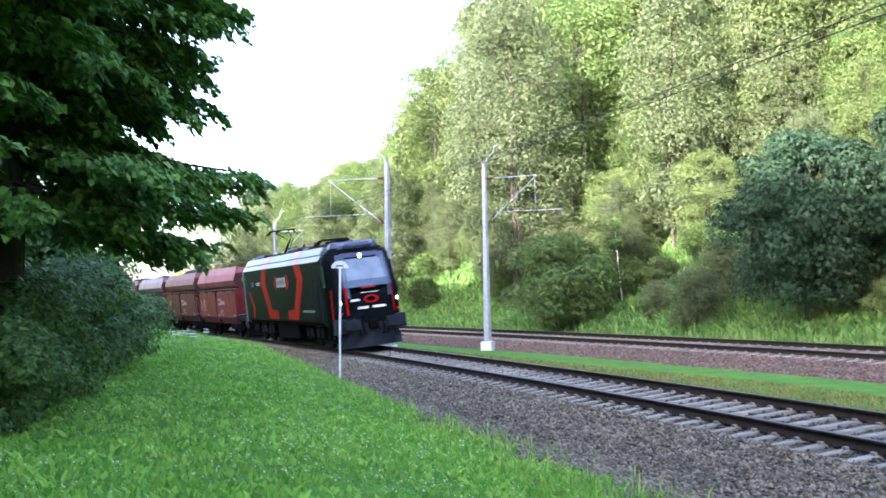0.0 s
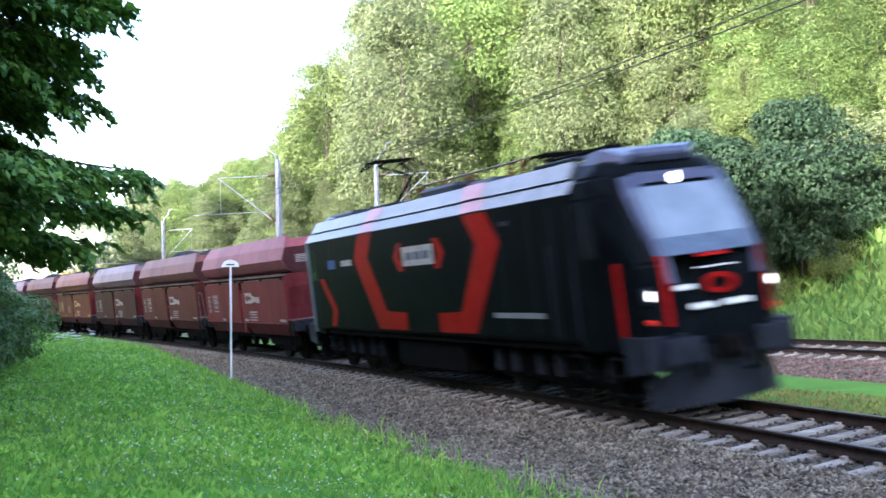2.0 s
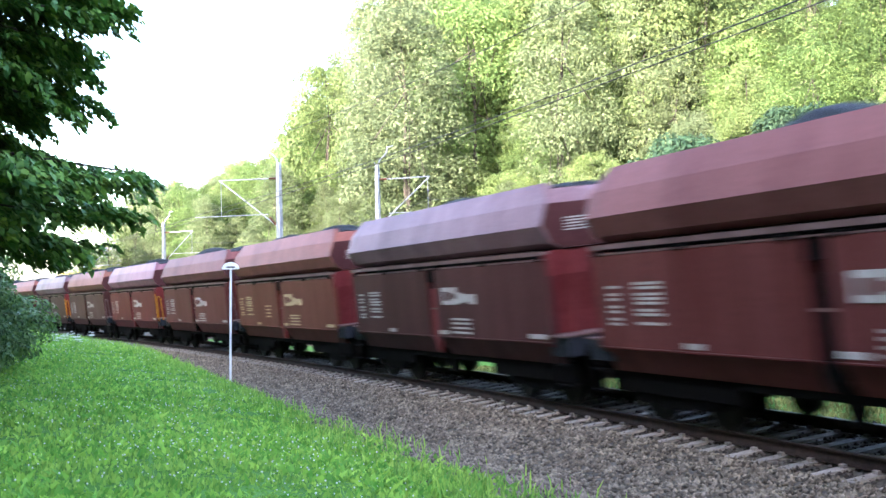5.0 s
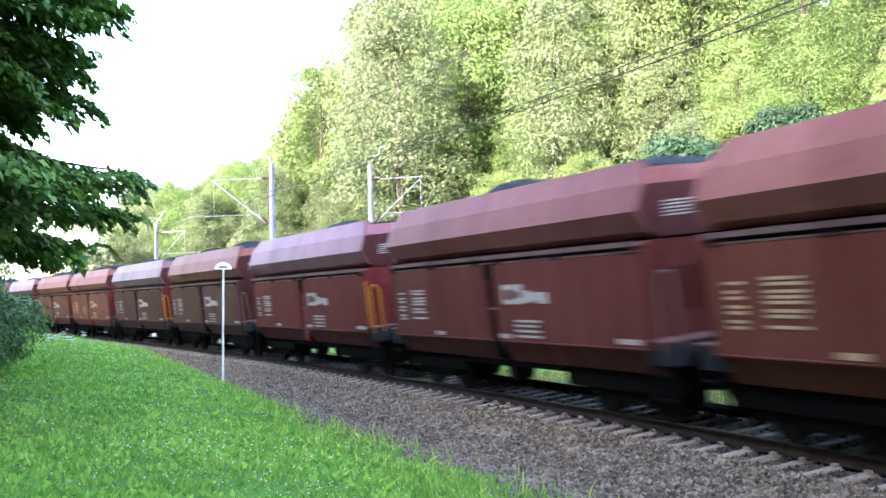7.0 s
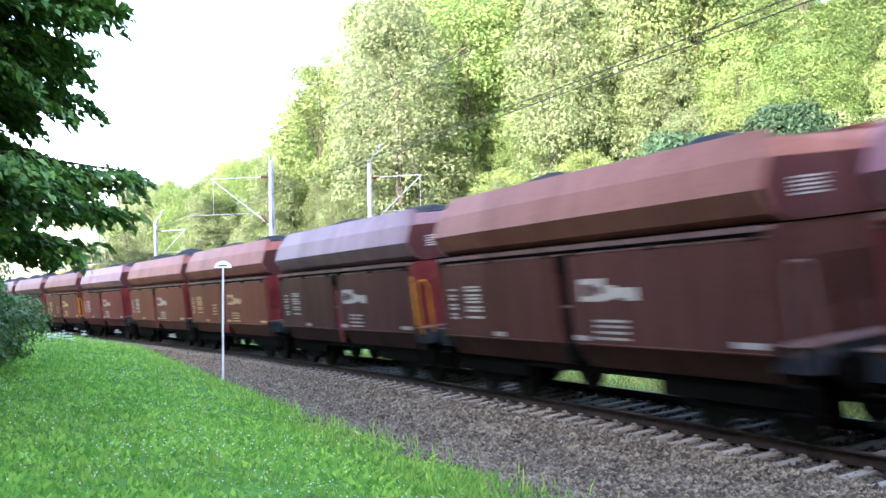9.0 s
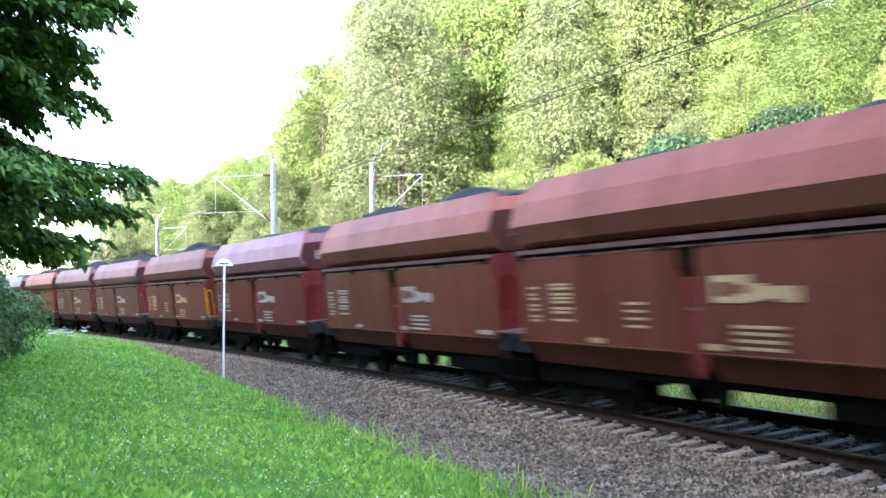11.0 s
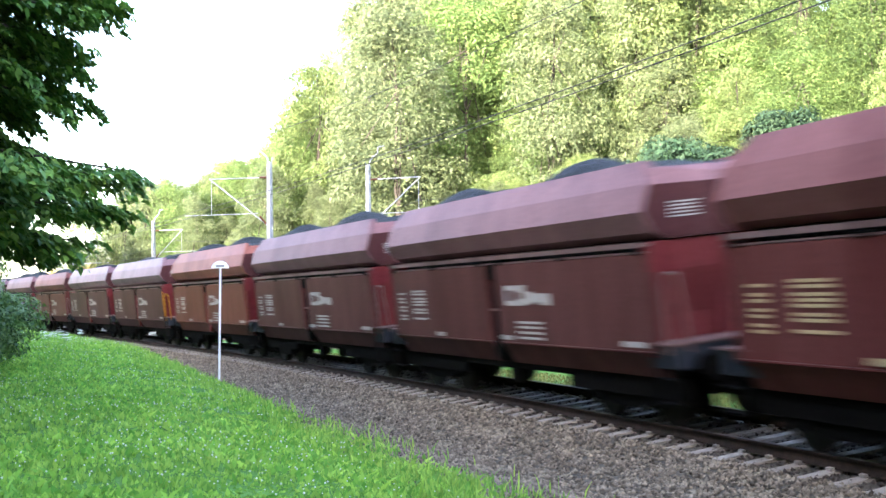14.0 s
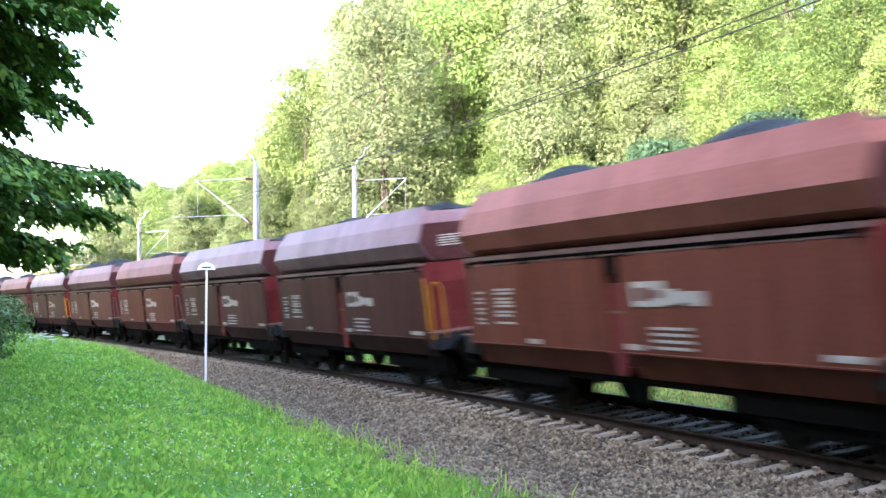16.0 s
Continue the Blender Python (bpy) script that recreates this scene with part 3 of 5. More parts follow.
# the big willows at the foot of the bank
big = tree("willow", 9.0, 9.2, 0.3, 130, 40000, 0.16, M_WILLOW, M_BARK, 31, "large spreading grey-green willow at the bank's foot", lobe=0.42)
for x, y, sc in ((15.5, 47.0, 1.0), (19.5, 44.5, 0.95)):
    plant(big, x, y, sc)
dark = tree("bush", 5.5, 6.5, 0.2, 30, 15000, 0.16, M_LEAF, M_BARK, 33, "dense green bush at the bank's foot", "bush", lobe=0.75)
plant(dark, 6.6, 62.0, 1.0)
# slender leaning birches on the bank
for (x, y), lean in (((10.6, 65.0), -6), ((-3.4, 78.0), -18)):
    t = tagged(new("birch_sapling"), "thin pale birch trunk leaning over the bank", "tree")
    bm = B()
    for k in range(4):
        rod(bm, (0, 0, k * 1.6), (0.05 * k, 0, (k + 1) * 1.6), 0.09 - 0.015 * k, 0.075 - 0.015 * k, 7)
    part("trunk", bm, M_BIRCH, t)
    V, F, cen = crown_mesh("c", 2.6, 3.6, 4.6, 8, 900, 0.25, M_LEAF, 44)
    from_np("crown", V, F, M_LEAF, t)
    t.matrix_basis = pose(x, y, float(ground_z(x, y)[0]) - 0.1, 0, lean, 0)
    t.scale = (0.7, 0.7, 0.7 if lean > -10 else 0.5)

# the unseen wood behind the camera, added to shade the line
HV, HF, _ = crown_mesh("wood", 8.5, 13, 2.0, 22, 1500, 0.9, M_LEAF, 9)
wood_v, wood_f = [], []
stands = [(-185 + (k % 64) * 4.6, (37, 46, 56)[k // 64]) for k in range(192)]
# more unseen stands out of view to the right, blocking light on wagon ends
stands += [(24 + 6 * (k % 11), (16, 24)[k // 11]) for k in range(22)]
stands += [(28 + 6.5 * (k % 10), (-30, -40, -52)[k // 10]) for k in range(30)]
for k, (s, u) in enumerate(stands):
    x, y, th = at(s + rr.uniform(-1.5, 1.5), u + rr.uniform(-3, 3))
    turn, sc = rr.uniform(0, 6.28), rr.uniform(1.25, 1.5) + (0.3 if (s > -10 or s < -70) and u > 30 else 0.0) - (0.2 if abs(u) < 36 else 0.0)
    c, q = math.cos(turn) * sc, math.sin(turn) * sc
    wood_v.append(HV @ np.array([[c, q, 0], [-q, c, 0], [0, 0, sc]]) + np.array([x, y, float(ground_z(x, y)[0]) - 1.5]))
    wood_f.append(HF + k * len(HV))
tagged(from_np("wood", np.concatenate(wood_v), np.concatenate(wood_f), M_LEAF), "unseen leafy green wood, added to shade the line", "wood", kind="stuff")

# the dark tree at the meadow's edge, with hanging sprays, and its undergrowth
def near_tree():
    t = tagged(new("lime_tree"), "large dark green lime tree with low hanging branches", "tree")
    bm = B()
    rod(bm, (0, 0, -0.3), (0.15, 0.1, 3.0), 0.34, 0.26, 10)
    rod(bm, (0.15, 0.1, 3.0), (0.1, 0.3, 8.5), 0.26, 0.09, 10)
    rg = np.random.default_rng(8)
    V, F, k0 = [], [], 0
    for k in range(150):
        a = rg.random() * 6.28
        z0 = 3.0 + 7.4 * rg.random()
        ln = (3.35 if z0 > 5.6 else 2.7 if z0 > 4.1 else 3.2) * (0.62 + 0.5 * rg.random())
        if k >= 142:
            a, z0, ln = -0.95 + 0.15 * (k - 142), (3.7, 3.0, 3.5, 2.7, 3.8, 3.1, 3.4, 2.6)[k - 142], (3.5, 3.0, 3.9, 3.3, 4.0, 3.2, 3.6, 2.6)[k - 142]
        tip = np.array([math.cos(a) * ln, math.sin(a) * ln, z0 + 0.1 - 0.5 * rg.random()])
        base = np.array([0.1, 0.1, min(8.3, z0 + 0.6)])
        rod(bm, base, tip, 0.05, 0.012, 5)
        # flat hanging sprays along the branch
        twigs, n = 24, 44
        bd = (tip - base) / np.linalg.norm(tip - base)
        side = np.array([-bd[1], bd[0], 0.0])
        f0 = 0.22 + 0.8 * rg.random(twigs) ** 0.7
        start = base + (tip - base) * f0[:, None]
        fan = rg.choice((-1.0, 1.0), twigs) * rg.uniform(0.25, 1.1, twigs) * (1.15 - 0.6 * f0)
        td = bd + side * fan[:, None] + rg.normal(0, 0.22, (twigs, 3)) + np.array([0, 0, -0.1])
        td /= np.linalg.norm(td, axis=1)[:, None]
        tl = rg.uniform(0.45, 0.95, twigs) * (1.2 - 0.45 * f0)
        g = rg.random((twigs, n))
        across = np.cross(td, np.array([0, 0, 1.0]))
        wide = rg.normal(0, 1, (twigs, n)) * 0.16 * (1.1 - 0.6 * g)
        pos = (start[:, None] + td[:, None] * (g * tl[:, None])[..., None] + across[:, None] * wide[..., None]).reshape(-1, 3)
        pos[:, 2] += (rg.normal(0, 0.035, twigs * n) - 0.12 * (g ** 2).ravel() - 0.35 * np.abs(wide).ravel())
        n = twigs * n
        nr = rg.normal(0, 0.36, (n, 3)) + np.array([0, 0, 0.8]) + bd * 0.35
        nr /= np.linalg.norm(nr, axis=1)[:, None]
        t1 = np.repeat(td, n // twigs, 0) + rg.normal(0, 0.55, (n, 3))
        t1 -= nr * np.sum(t1 * nr, 1)[:, None]
        t1 /= np.linalg.norm(t1, axis=1)[:, None]
        t2 = np.cross(nr, t1)
        sz = (0.105 * (0.6 + 0.8 * rg.random(n)))[:, None]
        q = np.stack([pos - t1 * sz * 0.6, pos - t2 * sz * 0.46, pos + t1 * sz * 0.75 - np.array([0, 0, 0.4]) * sz, pos + t2 * sz * 0.46], 1).reshape(-1, 3)
        V.append(q)
        kk = (np.arange(n) * 4)[:, None] + k0
        F += [kk + np.array([[0, 1, 2]]), kk + np.array([[0, 2, 3]])]
        k0 += n * 4
    part("trunk", bm, M_BARK, t)
    from_np("crown", np.concatenate(V), np.concatenate(F), M_DARKLEAF, t)
    return t


lime = near_tree()
lime.matrix_basis = pose(-7.1, 17.5, float(ground_z(-7.1, 17.5)[0]), 0, 0, 20)
for x, y, a, sc in ((-10.5, 24.0, 140, 1.1), (-8.0, 14.0, 250, 1.0)):
    c = copy_thing(lime, pose(x, y, float(ground_z(x, y)[0]), 0, 0, a))
    c.scale = (sc,) * 3
under = tree("undergrowth_bush", 3.0, 2.4, 0.0, 46, 22000, 0.075, M_UNDER, M_BARK, 51, "dark green undergrowth below the tree", "bush", lobe=0.62)
for x, y, sc in ((-9.0, 19.5, 1.6), (-8.5, 17.0, 1.4), (-6.6, 17.0, 0.8), (-8.4, 20.0, 1.1), (-10.0, 23.5, 1.2), (-12.0, 28.0, 1.3), (-7.0, 19.0, 0.8), (-15.5, 42.0, 2.4), (-12.8, 33.0, 1.8), (-5.9, 14.2, 0.7), (-14.5, 34.0, 1.4), (-9.0, 27.0, 1.15), (-9.9, 30.0, 1.3), (-8.6, 24.8, 0.95)):
    plant(under, x, y, sc)

t1 = track(None, -82, 16, "railway track with worn rails on concrete sleepers")
t2 = track(second, -82, 12, "farther railway track with rusty rails on concrete sleepers")


# ---- masts, wires, sign ----
def mast(x, y, h, turn, reach, label):
    """A lattice mast of two channels on a concrete foot; its bracket reaches along +x."""
    t = tagged(new("catenary_mast"), label, "catenary mast", "catenary masts")
    for sgn in (-1, 1):
        bm = B()
        loft(bm, [[(a * k, sgn * (0.15 * k) + b, z) for a, b in ((-0.1, -0.03), (0.1, -0.03), (0.1, 0.03), (-0.1, 0.03))] for z, k in ((0.4, 1.25), (h, 0.75))])
        part("channel", bm, M_GALV, t)
    bm = B()
    z, k = 0.6, 1
    while z < h - 0.3:
        w = 0.15 * (1.25 - 0.5 * z / h)
        for xx in (-0.09, 0.09):
            rod(bm, (xx, -w * k, z), (xx, w * k, z + 0.55), 0.02, seg=5)
        z, k = z + 0.55, -k
    part("lacing", bm, M_GALV, t)
    bm = B()
    box(bm, -0.3, -0.3, -0.9, 0.3, 0.3, 0.45, 0.04)
    part("foundation", bm, M_CONC, t)
    bm = B()
    rod(bm, (0.1, 0, h - 0.75), (reach, 0, h - 0.72), 0.03)
    rod(bm, (0.15, 0, h - 3.0), (reach, 0, h - 0.72), 0.035)
    rod(bm, (0.6, 0, h - 2.45), (reach + 1.3, 0, h - 2.45), 0.022)
    rod(bm, (reach - 0.1, 0, h - 2.45), (reach - 0.1, 0, h - 0.75), 0.015)
    part("bracket", bm, M_GALV, t)
    for a, b in (((0.12, 0, h - 0.75), (0.5, 0, h - 0.74)), ((0.18, 0, h - 2.97), (0.5, 0, h - 2.6))):
        part("insulator", rod(B(), a, b, 0.055), M_COPPER, t)
    bm = B()
    pts = [(0.0, 0, h - 0.2), (0.15, 0, h + 0.25), (0.5, 0, h + 0.55), (0.55, 0, h + 0.85), (0.85, 0, h + 0.9)]
    for a, b in zip(pts, pts[1:]):
        rod(bm, a, b, 0.035)
    part("top_horn", bm, M_GALV, t)
    t.matrix_basis = pose(x, y, float(ground_z(x, y)[0]), 0, 0, turn)
    return t


mast(2.13, 54.6, 9.3, -20, 2.7, "grey lattice steel mast on a concrete foot")
mast(-2.62, 52.5, 9.2, 160, 3.1, "grey lattice steel mast with a bracket over the nearer track")
mast(-13.6, 89.0, 9.0, -22, 2.6, "distant grey lattice steel mast beside the tracks")
mast(-25.0, 113.0, 9.0, -22, 2.6, "far grey lattice steel mast in the curve")


def wire(name, pts, r, label):
    cu = bpy.data.curves.new(name, "CURVE")
    cu.dimensions, cu.bevel_depth = "3D", r
    sp = cu.splines.new("POLY")
    sp.points.add(len(pts) - 1)
    for p, v in zip(sp.points, pts):
        p.co = (*v, 1)
    cu.materials.append(M_WIRE)
    return tagged(new(name, cu), label, "overhead wire", "overhead wires")


def line(u0, off, zs, sag, spans, r, label):
    pts = []
    for a, b in zip(spans, spans[1:]):
        for k in range(10):
            f = k / 10
            s = a + (b - a) * f
            o = float(off(s)) if off else 0
            x, y, th = at(s, u0 + o)
            pts.append((x, y, zs - sag * 4 * f * (1 - f)))
    wire("overhead_wire", pts, r, label)


SP = [-230, -190, -150, -110, -70, -31, 24, 75]
line(0.3, None, 5.95, 0.0, SP, 0.011, "dark contact wire over the nearer track")
line(0.3, None, 6.2, 0.12, SP, 0.011, "dark sagging carrier wire over the nearer track")
line(0.0, second, 5.85, 0.0, SP, 0.012, "dark contact wire over the farther track")
line(0.0, second, 7.0, 0.8, SP, 0.012, "dark sagging carrier wire over the farther track")
line(-3.2, None, 10.0, 0.5, SP, 0.012, "dark feeder wire on the mast tops")

sg = tagged(new("track_sign"), "thin white post with a half-round white sign", "sign")
bm = B()
rod(bm, (0, 0, -0.5), (0, 0, 3.75), 0.035, seg=10)
part("post", bm, M_WHITE, sg)
bm = B()
pts = [(0.27 * math.cos(a), 0.27 * math.sin(a) * 0.85) for a in np.linspace(0, math.pi, 13)]
prism(bm, pts, -0.055, -0.04)
part("sign_plate", bm, M_WHITE, sg)
bm = B()
box(bm, -0.13, -0.06, 0.05, 0.13, -0.057, 0.09)
part("mark", bm, M_DARKGREY, sg)
for c in sg.children:
    if c.name.startswith(("sign_plate", "mark")):
        c.location = (0, 0, 3.52)
sg.matrix_basis = pose(-3.32, 34.6, -0.5, 0, 1.0, 0)


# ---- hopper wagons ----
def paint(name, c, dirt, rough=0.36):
    # top paints are raised, to hold the skylight on the upper facets
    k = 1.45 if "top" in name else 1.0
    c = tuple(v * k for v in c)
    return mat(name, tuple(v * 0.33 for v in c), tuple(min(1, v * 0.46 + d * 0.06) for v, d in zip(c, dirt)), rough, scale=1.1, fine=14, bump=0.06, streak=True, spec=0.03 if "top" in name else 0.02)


DUST = (0.25, 0.22, 0.2)
# door paint, then a paler top paint with the sky's reflection coloured in
PAINTS = {
    "R": (paint("maroon_red_paint", (0.28, 0.05, 0.06), DUST), paint("maroon_skylit_top_paint", (0.33, 0.1, 0.125), DUST, 0.42), "bright maroon red"),
    "B": (paint("brown_red_paint", (0.19, 0.052, 0.05), DUST), paint("brown_red_skylit_top_paint", (0.235, 0.095, 0.095), DUST, 0.42), "rust-brown"),
    "P": (paint("dark_brown_paint", (0.11, 0.038, 0.042), DUST), paint("pale_skylit_top_paint", (0.24, 0.15, 0.18), (0.5, 0.48, 0.55)), "dark brown, skylight-pale-topped"),
    "O": (paint("orange_brown_paint", (0.24, 0.075, 0.055), DUST), paint("orange_brown_skylit_top_paint", (0.32, 0.125, 0.105), DUST, 0.42), "faded orange-brown"),
    "L": (paint("deep_maroon_paint", (0.2, 0.034, 0.042), DUST), paint("lilac_skylit_top_paint", (0.29, 0.14, 0.18), (0.5, 0.45, 0.52)), "deep maroon, skylight-lilac-topped"),
    "S": (paint("sooty_brown_paint", (0.13, 0.05, 0.048), DUST), paint("rusty_orange_skylit_top_paint", (0.27, 0.12, 0.095), DUST, 0.42), "sooty brown, rust-topped"),
    "G": (paint("grey_brown_paint", (0.155, 0.054, 0.054), DUST), paint("grey_brown_skylit_top_paint", (0.25, 0.14, 0.16), DUST, 0.42), "dirty grey-brown"),
}
M_HEADSTOCK = mat("blue_grey_headstock_paint", (0.0112, 0.014, 0.021), (0.0245, 0.0294, 0.0406), 0.5, scale=4, bump=0.1)
M_LEDGE = paint("worn_ledge_paint", (0.24, 0.15, 0.145), (0.5, 0.48, 0.45))


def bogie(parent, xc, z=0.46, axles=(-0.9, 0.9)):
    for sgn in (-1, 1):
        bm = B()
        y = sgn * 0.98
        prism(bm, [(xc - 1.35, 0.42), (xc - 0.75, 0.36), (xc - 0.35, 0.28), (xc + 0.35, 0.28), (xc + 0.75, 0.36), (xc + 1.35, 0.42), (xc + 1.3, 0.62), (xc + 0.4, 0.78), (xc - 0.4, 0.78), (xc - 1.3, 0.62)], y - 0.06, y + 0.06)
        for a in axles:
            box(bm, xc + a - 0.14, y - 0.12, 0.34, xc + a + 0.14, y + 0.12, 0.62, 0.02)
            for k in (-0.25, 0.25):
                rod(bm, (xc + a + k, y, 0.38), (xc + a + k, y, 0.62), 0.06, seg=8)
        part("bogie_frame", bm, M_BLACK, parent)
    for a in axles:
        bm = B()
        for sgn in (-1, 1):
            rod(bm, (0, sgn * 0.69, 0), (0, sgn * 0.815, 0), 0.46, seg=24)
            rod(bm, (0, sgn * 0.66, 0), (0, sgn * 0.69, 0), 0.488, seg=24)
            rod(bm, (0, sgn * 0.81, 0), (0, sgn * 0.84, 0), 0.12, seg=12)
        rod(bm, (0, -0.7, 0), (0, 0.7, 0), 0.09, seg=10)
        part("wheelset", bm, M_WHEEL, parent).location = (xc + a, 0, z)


def buffers(parent, xe, d, material, y=0.875, z=1.05, big=False):
    for sgn in (-1, 1):
        bm = B()
        rod(bm, (xe, sgn * y, z), (xe + d * 0.42, sgn * y, z), 0.1, seg=12)
        rod(bm, (xe, sgn * y, z), (xe + d * 0.1, sgn * y, z), 0.16, seg=12)
        if big:
            box(bm, xe + d * 0.42, sgn * y - 0.33, z - 0.2, xe + d * 0.5, sgn * y + 0.33, z + 0.2, 0.03)
        else:
            rod(bm, (xe + d * 0.42, sgn * y, z), (xe + d * 0.48, sgn * y, z), 0.23, seg=16)
        part("buffer", bm, material, parent)


def wagon(kind, marks, handrail, coal, seed):
    body, top, word = PAINTS[kind]
    rg = random.Random(seed)
    t = tagged(new("hopper_wagon"), f"{word} steel coal hopper wagon on two bogies", "freight wagon", "wagons of the coal train")
    # upper hopper with faceted shoulders, upright ends and a sloped end facet at the top
    sec = [(1.1, 2.98), (1.3, 3.1), (1.46, 3.42), (1.3, 3.84), (1.06, 4.22), (0.98, 4.22), (0.98, 4.1)]
    full = []
    for x in (-5.6, -5.57, -5.15, -2.6, 0.0, 2.6, 5.15, 5.57, 5.6):
        wav = rg.uniform(-0.012, 0.012)
        cut = (lambda z: math.copysign(5.6 - 0.42 * max(0.0, (z - 3.84) / 0.38), x)) if abs(x) > 5.59 else (lambda z: math.copysign(min(abs(x), 5.57 - 0.42 * max(0.0, (z - 3.84) / 0.38)), x))
        k = 0.985 if abs(x) > 5.59 else 1.0
        full.append([(cut(z), y * k + wav, z) for y, z in sec] + [(cut(z), -y * k + wav, z) for y, z in sec[::-1]])
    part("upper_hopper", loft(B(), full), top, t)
    for sgn in (-1, 1):
        bm = box(B(), -5.52, sgn * 1.2, 2.895, 5.52, sgn * 1.43, 2.945)
        box(bm, -5.52, sgn * 1.43, 2.885, 5.52, sgn * 1.455, 2.965)
        part("ledge", bm, M_LEDGE, t, "worn pale steel ledge")
        part("door_lip", box(B(), -5.5, sgn * 1.4, 2.8, 5.5, sgn * 1.43, 2.822), M_LEDGE, t)
    # black core, so the slot under the overhang has its shade in the colour
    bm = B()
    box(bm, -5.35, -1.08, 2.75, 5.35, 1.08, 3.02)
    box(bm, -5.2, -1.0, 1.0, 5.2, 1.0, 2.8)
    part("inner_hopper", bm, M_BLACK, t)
    # side doors, two on each side, with a slanted lower sill
    for sgn in (-1, 1):
        for x0, x1 in ((-5.52, -0.24), (0.24, 5.52)):
            bm = B()
            prof = [(1.30, 2.8), (1.42, 2.79), (1.42, 1.5), (1.42, 1.28), (1.3, 1.28), (1.3, 1.5)]
            xm = [x0 + (x1 - x0) * k / 4 for k in range(5)]
            loft(bm, [[(x, sgn * (y + bow if y > 1.4 and z < 2.7 else y), z) for y, z in prof] for x, bow in zip(xm, [0.0] + [rg.uniform(-0.012, 0.012) for _ in range(3)] + [0.0])])
            d = part("side_door", bm, body, t)
            bm = B()
            box(bm, x0 + 0.02, sgn * 1.445, 1.262, x1 - 0.02, sgn * 1.4, 1.285)
            for xx in (x0 + 0.02, x1 - 0.06):
                box(bm, xx, sgn * 1.432, 1.3, xx + 0.04, sgn * 1.41, 2.78)
            part("stiffener", bm, body, d)
            bm = B()
            loft(bm, [[(x, sgn * y, z) for y, z in ((1.405, 1.26), (1.16, 0.84), (1.1, 0.84), (1.3, 1.26))] for x in (x0, x1)])
            part("lower_sill", bm, body, t)
            for xx in (x0 + 0.25, (x0 + x1) / 2, x1 - 0.25):
                part("hinge", box(B(), xx - 0.09, sgn * 1.405, 2.77, xx + 0.09, sgn * 1.46, 2.86, 0.01), M_BLACK, d)
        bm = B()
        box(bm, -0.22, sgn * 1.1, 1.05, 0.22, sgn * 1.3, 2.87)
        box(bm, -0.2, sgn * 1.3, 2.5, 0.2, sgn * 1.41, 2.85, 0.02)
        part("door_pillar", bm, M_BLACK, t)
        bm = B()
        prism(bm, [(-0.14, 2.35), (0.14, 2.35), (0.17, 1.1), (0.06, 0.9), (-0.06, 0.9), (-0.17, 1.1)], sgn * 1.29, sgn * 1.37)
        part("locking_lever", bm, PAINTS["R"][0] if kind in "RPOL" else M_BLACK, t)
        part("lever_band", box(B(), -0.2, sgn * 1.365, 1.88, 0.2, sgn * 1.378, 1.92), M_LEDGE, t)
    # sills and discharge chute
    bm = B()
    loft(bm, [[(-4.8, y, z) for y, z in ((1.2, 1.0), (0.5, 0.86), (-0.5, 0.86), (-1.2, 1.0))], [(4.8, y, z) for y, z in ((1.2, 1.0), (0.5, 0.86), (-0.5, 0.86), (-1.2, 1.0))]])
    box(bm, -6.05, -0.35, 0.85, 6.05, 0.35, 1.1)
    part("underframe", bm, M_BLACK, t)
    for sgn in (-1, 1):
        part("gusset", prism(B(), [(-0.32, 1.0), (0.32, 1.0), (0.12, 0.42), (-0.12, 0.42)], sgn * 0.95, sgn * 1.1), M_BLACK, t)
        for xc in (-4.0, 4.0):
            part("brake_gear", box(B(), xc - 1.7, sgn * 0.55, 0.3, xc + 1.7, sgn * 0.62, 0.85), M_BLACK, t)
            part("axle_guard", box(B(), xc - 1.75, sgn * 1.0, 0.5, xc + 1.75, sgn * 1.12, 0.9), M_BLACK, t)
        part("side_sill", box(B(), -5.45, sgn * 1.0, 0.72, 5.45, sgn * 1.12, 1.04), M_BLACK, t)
    ends = PAINTS["R"][0] if kind in "RPGOL" else body
    for d in (-1, 1):
        ring = [(-1.27, 3.1), (-1.43, 3.42), (-1.28, 3.82), (1.28, 3.82), (1.43, 3.42), (1.27, 3.1), (1.08, 2.99), (-1.08, 2.99)]
        # the end's shade is painted: darker brown than the end wall below
        part("hopper_end", loft(B(), [[(d * x, y, z) for y, z in ring] for x in (5.59, 5.612)]), PAINTS["P"][0], t, "dark maroon hopper end, shade in its colour")
        bm = B()
        loft(bm, [[(d * x, y, z) for y in (-w, w)] + [(d * (x - 0.06), y, z) for y in (w, -w)] for x, z, w in ((5.56, 2.96, 1.3), (5.52, 2.5, 1.36), (5.32, 1.8, 1.38), (5.3, 1.25, 1.38))])
        part("end_wall", bm, ends, t)
        for sgn in (-1, 1):
            part("end_stay", prism(B(), [(d * 5.3, 2.9), (d * 5.62, 2.9), (d * 5.62, 2.78), (d * 5.45, 2.3), (d * 5.45, 1.2), (d * 5.3, 1.2)], sgn * 1.36, sgn * 1.395), ends, t)
        bm = B()
        for yy in (-0.8, 0.0, 0.8):
            box(bm, d * 5.28, yy - 0.05, 1.3, d * 5.42, yy + 0.05, 2.45)
        part("end_rib", bm, ends, t)
        bm = B()
        box(bm, d * 5.3, -1.36, 1.02, d * 6.0, 1.36, 1.38, 0.02)
        part("headstock", bm, M_HEADSTOCK, t, "dark blue-grey end platform")
        part("tread", box(B(), d * 5.35, -1.42, 1.385, d * 6.02, 1.42, 1.41), M_LEDGE, t)
        buffers(t, d * 5.98, d * 0.62, M_BLACK)
        bm = B()
